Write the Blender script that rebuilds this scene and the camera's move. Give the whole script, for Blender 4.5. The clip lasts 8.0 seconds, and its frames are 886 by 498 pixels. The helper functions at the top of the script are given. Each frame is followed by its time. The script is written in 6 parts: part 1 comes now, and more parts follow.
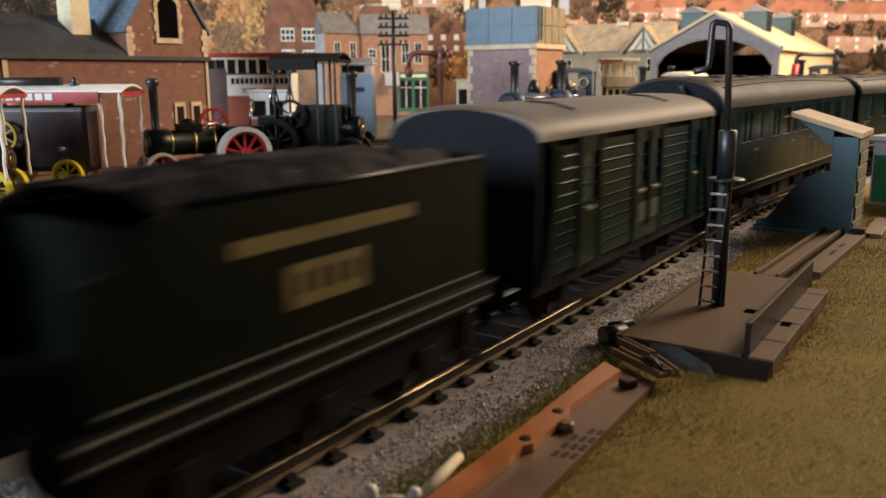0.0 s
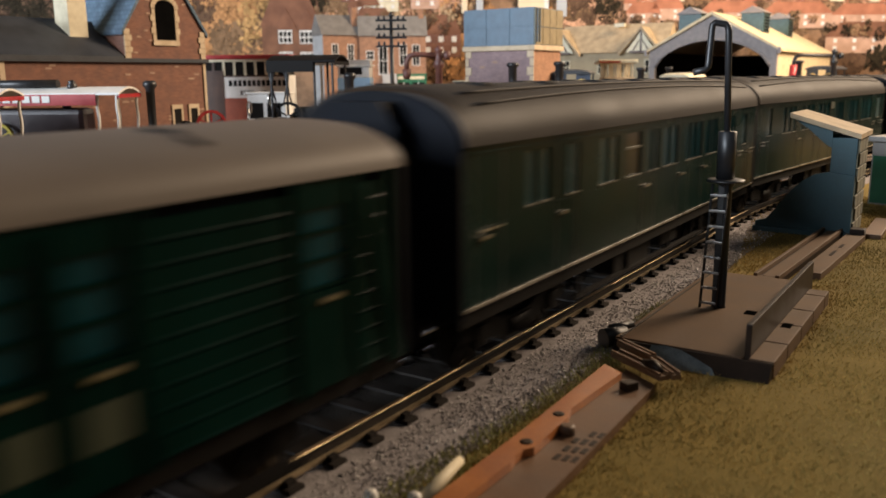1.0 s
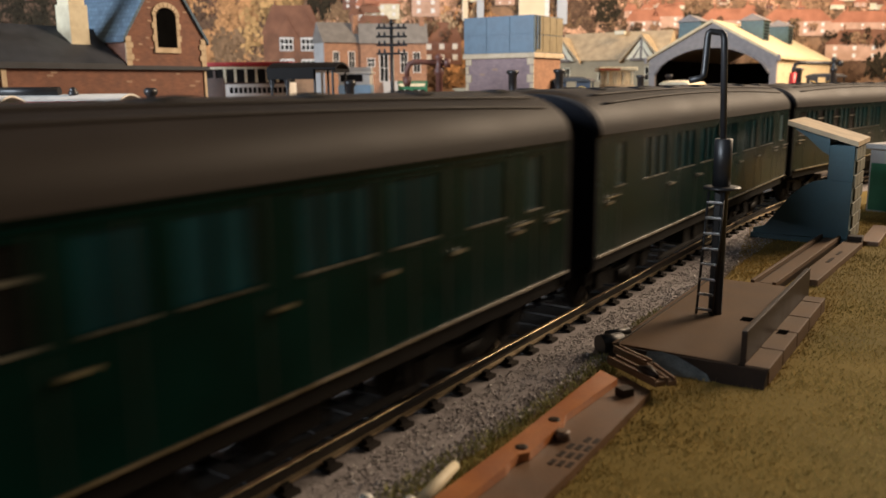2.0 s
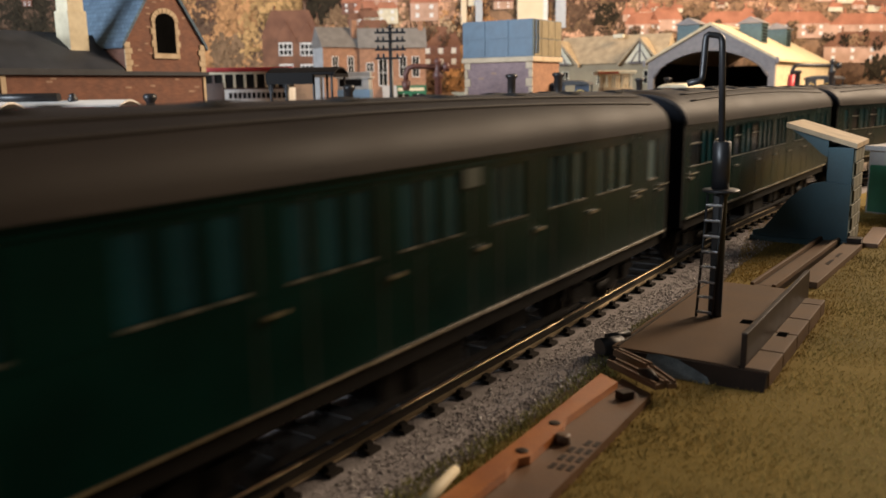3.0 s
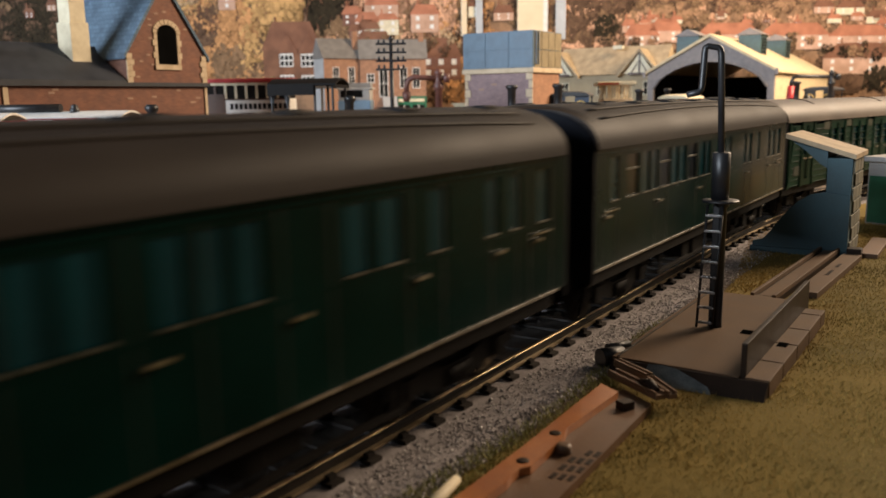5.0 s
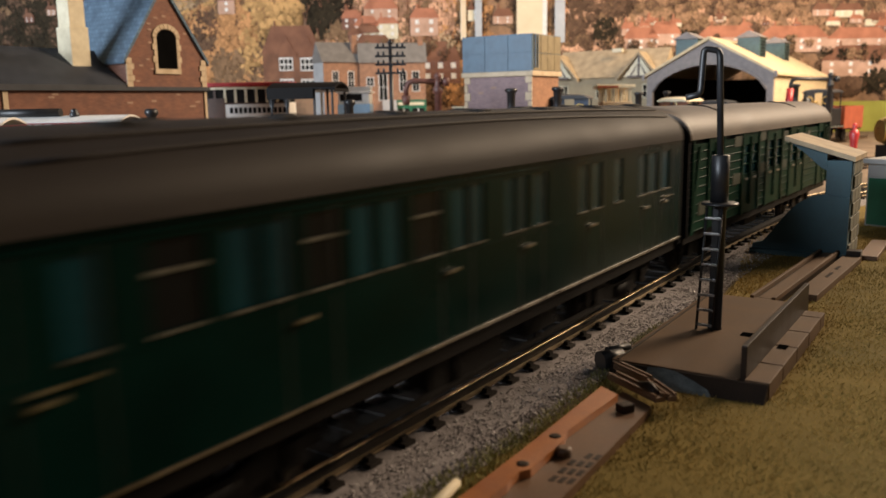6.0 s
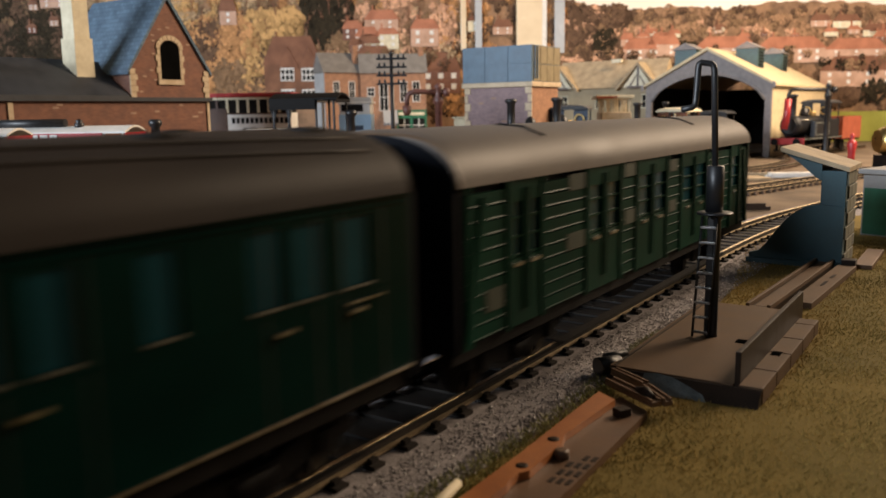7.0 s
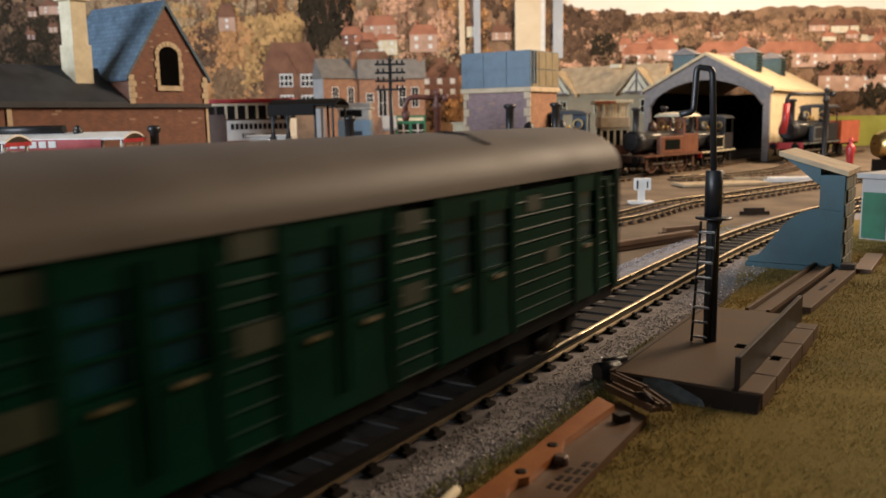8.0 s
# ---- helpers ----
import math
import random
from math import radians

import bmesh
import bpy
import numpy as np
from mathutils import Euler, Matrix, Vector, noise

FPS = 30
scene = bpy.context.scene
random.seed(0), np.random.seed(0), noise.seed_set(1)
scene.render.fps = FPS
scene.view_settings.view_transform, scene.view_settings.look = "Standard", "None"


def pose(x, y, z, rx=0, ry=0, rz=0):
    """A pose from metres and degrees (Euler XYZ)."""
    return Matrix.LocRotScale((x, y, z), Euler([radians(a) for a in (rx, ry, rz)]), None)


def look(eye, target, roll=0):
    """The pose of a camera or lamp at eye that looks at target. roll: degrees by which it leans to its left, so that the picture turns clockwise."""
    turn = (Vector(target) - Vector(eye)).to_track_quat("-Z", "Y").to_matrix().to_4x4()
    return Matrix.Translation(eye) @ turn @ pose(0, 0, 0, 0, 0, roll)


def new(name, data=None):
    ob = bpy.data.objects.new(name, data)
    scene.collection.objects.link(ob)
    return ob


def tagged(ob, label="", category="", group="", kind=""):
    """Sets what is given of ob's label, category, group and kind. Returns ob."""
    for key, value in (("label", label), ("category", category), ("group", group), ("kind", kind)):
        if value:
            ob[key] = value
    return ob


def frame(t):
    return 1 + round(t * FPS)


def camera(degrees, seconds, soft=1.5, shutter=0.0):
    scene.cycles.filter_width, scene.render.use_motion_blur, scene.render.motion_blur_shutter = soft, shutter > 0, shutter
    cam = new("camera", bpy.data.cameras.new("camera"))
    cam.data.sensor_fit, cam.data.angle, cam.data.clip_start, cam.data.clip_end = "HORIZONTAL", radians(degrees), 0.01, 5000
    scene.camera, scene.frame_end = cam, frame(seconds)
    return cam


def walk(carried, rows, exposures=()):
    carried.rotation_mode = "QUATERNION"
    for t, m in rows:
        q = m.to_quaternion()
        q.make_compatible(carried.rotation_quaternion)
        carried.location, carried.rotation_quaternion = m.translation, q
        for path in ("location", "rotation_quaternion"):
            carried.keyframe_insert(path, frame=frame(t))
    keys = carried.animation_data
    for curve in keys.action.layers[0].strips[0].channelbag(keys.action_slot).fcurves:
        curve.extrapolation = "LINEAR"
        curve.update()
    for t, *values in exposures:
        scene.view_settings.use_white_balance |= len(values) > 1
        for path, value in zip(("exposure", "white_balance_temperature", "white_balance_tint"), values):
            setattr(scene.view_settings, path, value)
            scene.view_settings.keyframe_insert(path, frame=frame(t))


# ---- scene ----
cam = camera(56.08, 8.0, 1.5, 0.8)
walk(cam, [
    (0.0, pose(0.08598, 0.00195, 0.05216, 78.167, 0.425, 33.289)),
    (0.5, pose(0.08624, 0.00201, 0.05217, 78.350, 0.491, 33.305)),
    (1.0, pose(0.08534, 0.00254, 0.05209, 78.284, 0.555, 33.135)),
    (1.5, pose(0.08622, 0.00212, 0.05216, 78.570, 0.445, 33.199)),
    (3.0, pose(0.08667, 0.00206, 0.05227, 79.028, 0.809, 33.156)),
    (3.5, pose(0.08658, 0.00141, 0.05225, 79.490, 0.727, 33.110)),
    (4.0, pose(0.08679, 0.00142, 0.05227, 79.624, 0.748, 33.152)),
    (4.5, pose(0.08685, 0.00152, 0.05234, 79.696, 0.741, 33.188)),
    (6.0, pose(0.08704, 0.00144, 0.05237, 79.979, 0.952, 33.150)),
    (6.5, pose(0.08674, 0.00145, 0.05240, 80.301, 0.860, 33.247)),
    (7.0, pose(0.08908, -0.00206, 0.05286, 80.633, 0.934, 33.161)),
    (7.5, pose(0.08920, -0.00193, 0.05299, 80.803, 1.060, 33.098)),
    (8.0, pose(0.08908, -0.00178, 0.05284, 80.995, 1.076, 33.093)),
], [(0.0, 0.0), (4.5, -0.1), (6.5, -0.15), (7.0, -0.3), (8.0, -0.4)])
cam.data.dof.use_dof = True
cam.data.dof.focus_distance = 0.24
cam.data.dof.aperture_fstop = 38.0

# ---- world and lamps ----
world = bpy.data.worlds.new("room_air")
scene.world = world
world.use_nodes = True
world.node_tree.nodes["Background"].inputs[0].default_value = (0.75, 0.86, 1.0, 1)
world.node_tree.nodes["Background"].inputs[1].default_value = 0.004
scene.view_settings.exposure = 0.0


def lamp(name, kind, m, energy, colour, size=0.1, size_y=None):
    data = bpy.data.lights.new(name, kind)
    data.energy, data.color = energy, colour
    if kind == "AREA":
        data.size = size
        if size_y:
            data.shape, data.size_y = "RECTANGLE", size_y
    else:
        data.shadow_soft_size = size
    ob = new(name, data)
    ob.matrix_world = m
    return ob


# a warm lamp over the far right of the layout, its pendant unseen and added, and daylight in the unseen window behind
# the camera
lamp("warm_room_lamp", "AREA", look((0.31, 0.96, 0.46), (-0.14, 0.76, 0.0)), 16.0, (1.0, 0.76, 0.53), 0.36)
lamp("window_light", "AREA", look((-0.9, -2.14, 0.6), (-0.3, 0.6, 0.05)), 110.0, (0.80, 0.89, 1.0), 1.3, 0.9)

# ---- mesh helpers, in millimetres ----
K = 0.001
CAMX, CAMY, YAW = 89.0, -2.0, radians(33.1)


def yard(u, w):
    """Layout place from metres-free yard grid: u across, w deep, both in mm."""
    return (CAMX + u * math.cos(YAW) - w * math.sin(YAW), CAMY + u * math.sin(YAW) + w * math.cos(YAW))


def mm(x, y, z, rz=0.0, rx=0.0, ry=0.0):
    return pose(x * K, y * K, z * K, rx, ry, rz)


def box(bm, x0, y0, z0, x1, y1, z1, bev=0.0, m=None):
    vs = [bm.verts.new((x, y, z)) for x in (x0, x1) for y in (y0, y1) for z in (z0, z1)]
    fs = [bm.faces.new([vs[i] for i in f]) for f in
          ((0, 1, 3, 2), (4, 6, 7, 5), (0, 4, 5, 1), (2, 3, 7, 6), (0, 2, 6, 4), (1, 5, 7, 3))]
    if bev:
        es = list({e for f in fs for e in f.edges})
        r = bmesh.ops.bevel(bm, geom=es, offset=bev, segments=2, affect="EDGES", profile=0.6)
        vs = list({v for f in r["faces"] for v in f.verts} | {v for v in vs if v.is_valid})
    if m:
        bmesh.ops.transform(bm, matrix=m, verts=vs)
    return vs


def prism(bm, pts, axis, a, b, m=None):
    """A polygon pts of pairs, drawn out along axis from a to b."""
    def put(p, c):
        return {"x": (c, p[0], p[1]), "y": (p[0], c, p[1]), "z": (p[0], p[1], c)}[axis]
    lo = [bm.verts.new(put(p, a)) for p in pts]
    hi = [bm.verts.new(put(p, b)) for p in pts]
    n = len(pts)
    for i in range(n):
        bm.faces.new((lo[i], lo[(i + 1) % n], hi[(i + 1) % n], hi[i]))
    bm.faces.new(lo[::-1])
    bm.faces.new(hi)
    if m:
        bmesh.ops.transform(bm, matrix=m, verts=lo + hi)
    return lo + hi


def tube(bm, pts, r, n=10, caps=True):
    """A round bar along pts; r one radius or one for each point."""
    rs = r if isinstance(r, (list, tuple)) else [r] * len(pts)
    ps = [Vector(p) for p in pts]
    rings, side = [], None
    for i, p in enumerate(ps):
        d = ((ps[min(i + 1, len(ps) - 1)] - p).normalized() + (p - ps[max(i - 1, 0)]).normalized()).normalized()
        if side is None:
            side = d.orthogonal().normalized()
        side = (side - d * side.dot(d)).normalized()
        up = d.cross(side)
        rings.append([bm.verts.new(p + rs[i] * (math.cos(2 * math.pi * k / n) * side + math.sin(2 * math.pi * k / n) * up)) for k in range(n)])
    for a, b in zip(rings, rings[1:]):
        for k in range(n):
            bm.faces.new((a[k], a[(k + 1) % n], b[(k + 1) % n], b[k])).smooth = True
    if caps:
        bm.faces.new(rings[0][::-1])
        bm.faces.new(rings[-1])


def ringed(bm, prof, at=(0, 0, 0), axis="z", n=24):
    """A turned form from prof, pairs of radius and height along axis."""
    d = {"x": Vector((1, 0, 0)), "y": Vector((0, 1, 0)), "z": Vector((0, 0, 1))}[axis]
    tube(bm, [Vector(at) + d * (h + 1e-4 * i) for i, (_, h) in enumerate(prof)], [max(r, 0.01) for r, _ in prof], n)


def wheel_rim(bm, at, axis, r, width, band, n=24):
    """A flat ring: outer radius r, band the thickness of the ring."""
    q = {"x": Matrix.Rotation(math.pi / 2, 4, "Y"), "y": Matrix.Rotation(math.pi / 2, 4, "X"), "z": Matrix.Identity(4)}[axis]
    rows = []
    for rr, h in ((r, -width / 2), (r, width / 2), (r - band, width / 2), (r - band, -width / 2)):
        rows.append([bm.verts.new(Vector(at) + (q @ Vector((rr * math.cos(2 * math.pi * k / n), rr * math.sin(2 * math.pi * k / n), h)))) for k in range(n)])
    for i in range(4):
        a, b = rows[i], rows[(i + 1) % 4]
        for k in range(n):
            bm.faces.new((a[k], a[(k + 1) % n], b[(k + 1) % n], b[k]))


def part(name, bm, material, parent=None, label=""):
    """Links bm, drawn in mm, as one mesh object under parent."""
    bmesh.ops.recalc_face_normals(bm, faces=bm.faces)
    bm.transform(Matrix.Scale(K, 4))
    me = bpy.data.meshes.new(name)
    bm.to_mesh(me)
    bm.free()
    me.materials.append(material)
    ob = new(name, me)
    if parent:
        ob.parent = parent
    if label:
        ob["label"] = label
    return ob


def boxes(name, material, parent, *rows, bev=0.0, label=""):
    bm = bmesh.new()
    for r in rows:
        box(bm, *r, bev=bev)
    return part(name, bm, material, parent, label)


def thing(name, m, label, category, group="", kind=""):
    ob = new(name)
    ob.empty_display_size = 0.005
    ob.matrix_world = m
    return tagged(ob, label, category, group, kind)


def meshed(name, verts, faces, material, kind="", label="", category="", parent=None):
    me = bpy.data.meshes.new(name)
    me.from_pydata([(x * K, y * K, z * K) for x, y, z in verts], [], faces)
    me.materials.append(material)
    ob = new(name, me)
    if parent:
        ob.parent = parent
    return tagged(ob, label, category, "", kind)


# ---- materials ----
def paint(name, a, b=None, rough=0.6, metal=0.0, scale=400.0, bump=0.15, grain=2500.0, spec=0.5, coat=0.0, island=0.0, each=0.0, transmission=0.0):
    """A worn surface: colour a drifting to b over blotches, with fine grain and relief."""
    m = bpy.data.materials.new(name)
    m.use_nodes = True
    nt = m.node_tree
    bs = nt.nodes["Principled BSDF"]
    tc = nt.nodes.new("ShaderNodeTexCoord")
    n1 = nt.nodes.new("ShaderNodeTexNoise")
    n1.inputs["Scale"].default_value, n1.inputs["Detail"].default_value = scale, 5.0
    n2 = nt.nodes.new("ShaderNodeTexNoise")
    n2.inputs["Scale"].default_value, n2.inputs["Detail"].default_value = grain, 3.0
    for n in (n1, n2):
        nt.links.new(tc.outputs["Object"], n.inputs["Vector"])
    add = nt.nodes.new("ShaderNodeMath")
    add.operation = "MULTIPLY_ADD"
    add.inputs[1].default_value, add.inputs[2].default_value = 0.35, -0.175
    nt.links.new(n2.outputs["Fac"], add.inputs[0])
    tot = nt.nodes.new("ShaderNodeMath")
    tot.operation = "ADD"
    nt.links.new(n1.outputs["Fac"], tot.inputs[0])
    nt.links.new(add.outputs[0], tot.inputs[1])
    last = tot.outputs[0]
    for amount, node, out in ((island, "ShaderNodeNewGeometry", "Random Per Island"), (each, "ShaderNodeObjectInfo", "Random")):
        if amount:
            g = nt.nodes.new(node)
            mul = nt.nodes.new("ShaderNodeMath")
            mul.operation = "MULTIPLY_ADD"
            mul.inputs[1].default_value, mul.inputs[2].default_value = amount, -amount / 2
            nt.links.new(g.outputs[out], mul.inputs[0])
            t2 = nt.nodes.new("ShaderNodeMath")
            t2.operation = "ADD"
            nt.links.new(last, t2.inputs[0])
            nt.links.new(mul.outputs[0], t2.inputs[1])
            last = t2.outputs[0]
    ramp = nt.nodes.new("ShaderNodeValToRGB")
    b = b or tuple(c * 0.6 for c in a)
    ramp.color_ramp.elements[0].position, ramp.color_ramp.elements[0].color = 0.32, (*b, 1)
    ramp.color_ramp.elements[1].position, ramp.color_ramp.elements[1].color = 0.66, (*a, 1)
    nt.links.new(last, ramp.inputs["Fac"])
    nt.links.new(ramp.outputs["Color"], bs.inputs["Base Color"])
    mr = nt.nodes.new("ShaderNodeMapRange")
    mr.inputs["To Min"].default_value, mr.inputs["To Max"].default_value = max(rough - 0.12, 0.03), min(rough + 0.12, 1.0)
    nt.links.new(n1.outputs["Fac"], mr.inputs["Value"])
    nt.links.new(mr.outputs["Result"], bs.inputs["Roughness"])
    bs.inputs["Metallic"].default_value = metal
    bs.inputs["Specular IOR Level"].default_value = spec
    bs.inputs["Coat Weight"].default_value = coat
    bs.inputs["Transmission Weight"].default_value = transmission
    if bump:
        bp = nt.nodes.new("ShaderNodeBump")
        bp.inputs["Strength"].default_value, bp.inputs["Distance"].default_value = bump, 0.0004
        nt.links.new(n2.outputs["Fac"], bp.inputs["Height"])
        nt.links.new(bp.outputs["Normal"], bs.inputs["Normal"])
    return m


LABEL = paint("pale_green_panel", (0.034, 0.044, 0.023), (0.018, 0.026, 0.014), 0.6, 0, 120, 0)
PIT = paint("deep_shadow_black", (0.005, 0.005, 0.005), (0.003, 0.003, 0.003), 0.9, 0, 100, 0, 900, 0.0)
GRASS = paint("static_grass", (0.22, 0.155, 0.045), (0.14, 0.105, 0.032), 0.9, 0, 25, 0.3, 1500, 0.1)
BLADE = paint("grass_fibre", (0.46, 0.32, 0.10), (0.19, 0.142, 0.042), 0.8, 0, 22, 0, 900, 0.1, island=0.4)
BLADE_GREEN = paint("green_fibre", (0.42, 0.40, 0.17), (0.27, 0.27, 0.10), 0.8, 0, 80, 0, 900, 0.1, island=0.5)
BALLAST = paint("ballast_bed", (0.33, 0.30, 0.30), (0.21, 0.19, 0.19), 0.9, 0, 300, 0.6, 2400, 0.2)
STONE = paint("ballast_stone", (0.40, 0.365, 0.365), (0.25, 0.226, 0.224), 0.6, 0, 200, 0.2, 2400, 0.4, island=0.7)
EARTH = paint("yard_earth", (0.20, 0.15, 0.105), (0.11, 0.083, 0.062), 0.95, 0, 30, 0.4, 1200, 0.15)
RAIL = paint("nickel_rail", (0.70, 0.55, 0.35), (0.46, 0.34, 0.20), 0.34, 0.9, 250, 0.05)
SLEEPER = paint("sleeper_plastic", (0.030, 0.024, 0.020), (0.015, 0.012, 0.010), 0.65, 0, 300, 0.2, spec=0.2, each=0.4)
SLEEPER_FAR = paint("brown_sleeper", (0.16, 0.095, 0.055), (0.08, 0.05, 0.03), 0.7, 0, 300, 0.2, each=0.4)
GREEN = paint("malachite_green", (0.0004, 0.0165, 0.0137), (0.0003, 0.0105, 0.0087), 0.24, 0, 60, 0.03, 1800, 0.08)
GREEN_VAN = paint("bright_malachite", (0.0008, 0.036, 0.0205), (0.0005, 0.022, 0.013), 0.42, 0, 60, 0.04, 1800, 0.08)
GREEN_DARK = paint("locomotive_green", (0.0008, 0.0042, 0.0028), (0.0005, 0.0024, 0.0016), 0.35, 0, 60, 0.04, 1800, 0.15)
ROOF = paint("roof_grey", (0.041, 0.034, 0.030), (0.028, 0.0235, 0.0215), 0.58, 0, 45, 0.12, 2000, 0.09)
ROOF_VAN = paint("pale_van_roof", (0.168, 0.142, 0.122), (0.120, 0.103, 0.091), 0.55, 0, 45, 0.12, 2000, 0.2)
BLACK = paint("black_plastic", (0.018, 0.018, 0.020), (0.010, 0.010, 0.011), 0.4, 0, 200, 0.05, 2000)
END = paint("carriage_end_black", (0.0045, 0.0056, 0.009), (0.0028, 0.0035, 0.0055), 0.6, 0, 80, 0.05, 2000, 0.08)
SOOT = paint("underframe_soot", (0.008, 0.0066, 0.006), (0.004, 0.0034, 0.0034), 0.6, 0, 200, 0.2, 2500, 0.12)
STEEL = paint("bright_steel", (0.55, 0.52, 0.48), (0.30, 0.28, 0.25), 0.3, 1.0, 300, 0.05)
COAL = paint("coal", (0.009, 0.0082, 0.009), (0.004, 0.004, 0.004), 0.5, 0, 300, 0.5, 1800, 0.12)
GOLD = paint("lining_yellow", (0.15, 0.115, 0.035), (0.09, 0.07, 0.022), 0.5, 0, 300, 0)
CREAM = paint("cream_paint", (0.72, 0.64, 0.46), (0.58, 0.50, 0.34), 0.6, 0, 150, 0.05)
TEAL_GLASS = paint("tinted_glazing", (0.006, 0.048, 0.064), (0.004, 0.032, 0.044), 0.18, 0, 60, 0.0, 900, 0.14)
SALOON = paint("dark_saloon_glazing", (0.010, 0.011, 0.013), (0.005, 0.006, 0.008), 0.16, 0, 40, 0, 900, 0.12)
SILL = paint("worn_bright_sill", (0.20, 0.19, 0.16), (0.06, 0.06, 0.05), 0.35, 0.3, 160, 0)
FROST = paint("frosted_glazing", (0.085, 0.16, 0.18), (0.055, 0.11, 0.13), 0.3, 0, 60, 0)
SHADE_BED = paint("shade_dark_ballast", (0.05, 0.041, 0.034), (0.028, 0.023, 0.019), 0.85, 0, 200, 0.5, 2400, 0.2)
BROWN = paint("brown_plastic", (0.15, 0.080, 0.041), (0.105, 0.056, 0.029), 0.5, 0, 120, 0.06, 1800)
BROWN_DARK = paint("dark_brown_plastic", (0.034, 0.021, 0.014), (0.018, 0.012, 0.009), 0.45, 0, 120, 0.06, 1800, 0.15)
PLATE = paint("dull_brown_plastic", (0.120, 0.072, 0.040), (0.085, 0.051, 0.029), 0.6, 0, 90, 0.06, 1800, 0.22)
ORANGE = paint("orange_plastic", (0.42, 0.155, 0.045), (0.30, 0.10, 0.03), 0.42, 0, 120, 0.05, 1800)
HUTBLUE = paint("slate_blue_plastic", (0.021, 0.068, 0.086), (0.014, 0.046, 0.059), 0.55, 0, 90, 0.05, 1800)
HUTSTONE = paint("drab_stone", (0.15, 0.145, 0.105), (0.09, 0.09, 0.065), 0.75, 0, 200, 0.2, each=0.4)
TAN = paint("tan_card", (0.42, 0.32, 0.20), (0.28, 0.21, 0.13), 0.75, 0, 120, 0.1)
# black rungs coloured pale: their highlight is painted in
RUNG = paint("highlit_black_rung", (0.34, 0.33, 0.32), (0.16, 0.155, 0.15), 0.3, 0.4, 300, 0.05)
GLUE = paint("dried_glue", (0.17, 0.20, 0.21), (0.07, 0.085, 0.09), 0.4, 0, 300, 0.3)

# ---- the line: straight, then a long bend to the right ----
BEND, RADIUS = 300.0, 1000.0


def line_at(s, off=0.0):
    """Place and heading in degrees of the main line s mm along it, off mm to its right."""
    if s <= BEND:
        return off, s, 0.0
    a = (s - BEND) / RADIUS
    return RADIUS - (RADIUS - off) * math.cos(a), BEND + (RADIUS - off) * math.sin(a), -math.degrees(a)


def curve_at(pts):
    """A smooth way through a few places, as a function of its length in mm, and that length."""
    ps = []
    n = len(pts)
    for i in range(n - 1):
        a, b, c, d = (Vector(pts[max(0, min(n - 1, j))]) for j in (i - 1, i, i + 1, i + 2))
        for k in range(24):
            t = k / 24
            ps.append(0.5 * (2 * b + (c - a) * t + (2 * a - 5 * b + 4 * c - d) * t * t + (3 * b - a - 3 * c + d) * t ** 3))
    ps.append(Vector(pts[-1]))
    run = [0.0]
    for p, q in zip(ps, ps[1:]):
        run.append(run[-1] + (q - p).length)

    def at(s, off=0.0):
        i = max(0, min(len(ps) - 2, int(np.searchsorted(run, s)) - 1))
        d = (ps[i + 1] - ps[i]).normalized()
        p = ps[i] + d * (s - run[i])
        return p.x + d.y * off, p.y - d.x * off, math.degrees(math.atan2(-d.x, d.y))
    return at, run[-1]


def rail_mesh(name, at, s0, s1, off, z, parent, step=8.0):
    prof = ((-1.0, -2.4), (1.0, -2.4), (1.0, -2.1), (0.25, -1.9), (0.25, -0.8), (0.48, -0.6), (0.48, -0.1), (0.36, 0.0), (-0.36, 0.0),
            (-0.48, -0.1), (-0.48, -0.6), (-0.25, -0.8), (-0.25, -1.9), (-1.0, -2.1))
    vs, fs, n = [], [], len(prof)
    count = int((s1 - s0) / step) + 1
    for i in range(count + 1):
        s = s0 + (s1 - s0) * i / count
        for px, pz in prof:
            x, y, _ = at(s, off + px)
            vs.append((x, y, z + pz))
    for i in range(count):
        for k in range(n):
            fs.append((i * n + k, i * n + (k + 1) % n, (i + 1) * n + (k + 1) % n, (i + 1) * n + k))
    fs.append(tuple(range(n)))
    fs.append(tuple(count * n + k for k in reversed(range(n))))
    ob = meshed(name, vs, fs, RAIL, parent=parent)
    ob.data.materials.append(SLEEPER)
    for p in ob.data.polygons:
        if p.index < count * n and p.index % n in (3, 4, 5, 9, 10, 11):
            p.material_index = 1
    return ob


def sleeper_data(name, material, length=26.0, wide=3.2):
    bm = bmesh.new()
    prism(bm, ((-wide / 2, -3.9), (wide / 2, -3.9), (wide / 2 - 0.15, -2.5), (-wide / 2 + 0.15, -2.5)), "x", -length / 2, length / 2)
    for sx in (-8.25, 8.25):
        for c in (-1.6, 1.6):
            box(bm, sx + c - 0.5, -0.8, -2.6, sx + c + 0.5, 0.8, -1.7)
    ob = part(name, bm, material)
    me = ob.data
    bpy.data.objects.remove(ob)
    return me


def track(name, at, s0, s1, z, label, material, pitch=9.1, wide=3.2):
    root = tagged(thing(name, mm(0, 0, 0), label, "track"), kind="structure")
    for off in (-8.25, 8.25):
        rail_mesh("rail", at, s0, s1, off, z, root)
    me = sleeper_data("sleeper", material, 22.6, wide)
    s = s0 + 2
    while s < s1:
        x, y, a = at(s)
        ob = new("sleeper", me)
        ob.parent = root
        ob.matrix_basis = mm(x, y, z, a)
        s += pitch
    return root


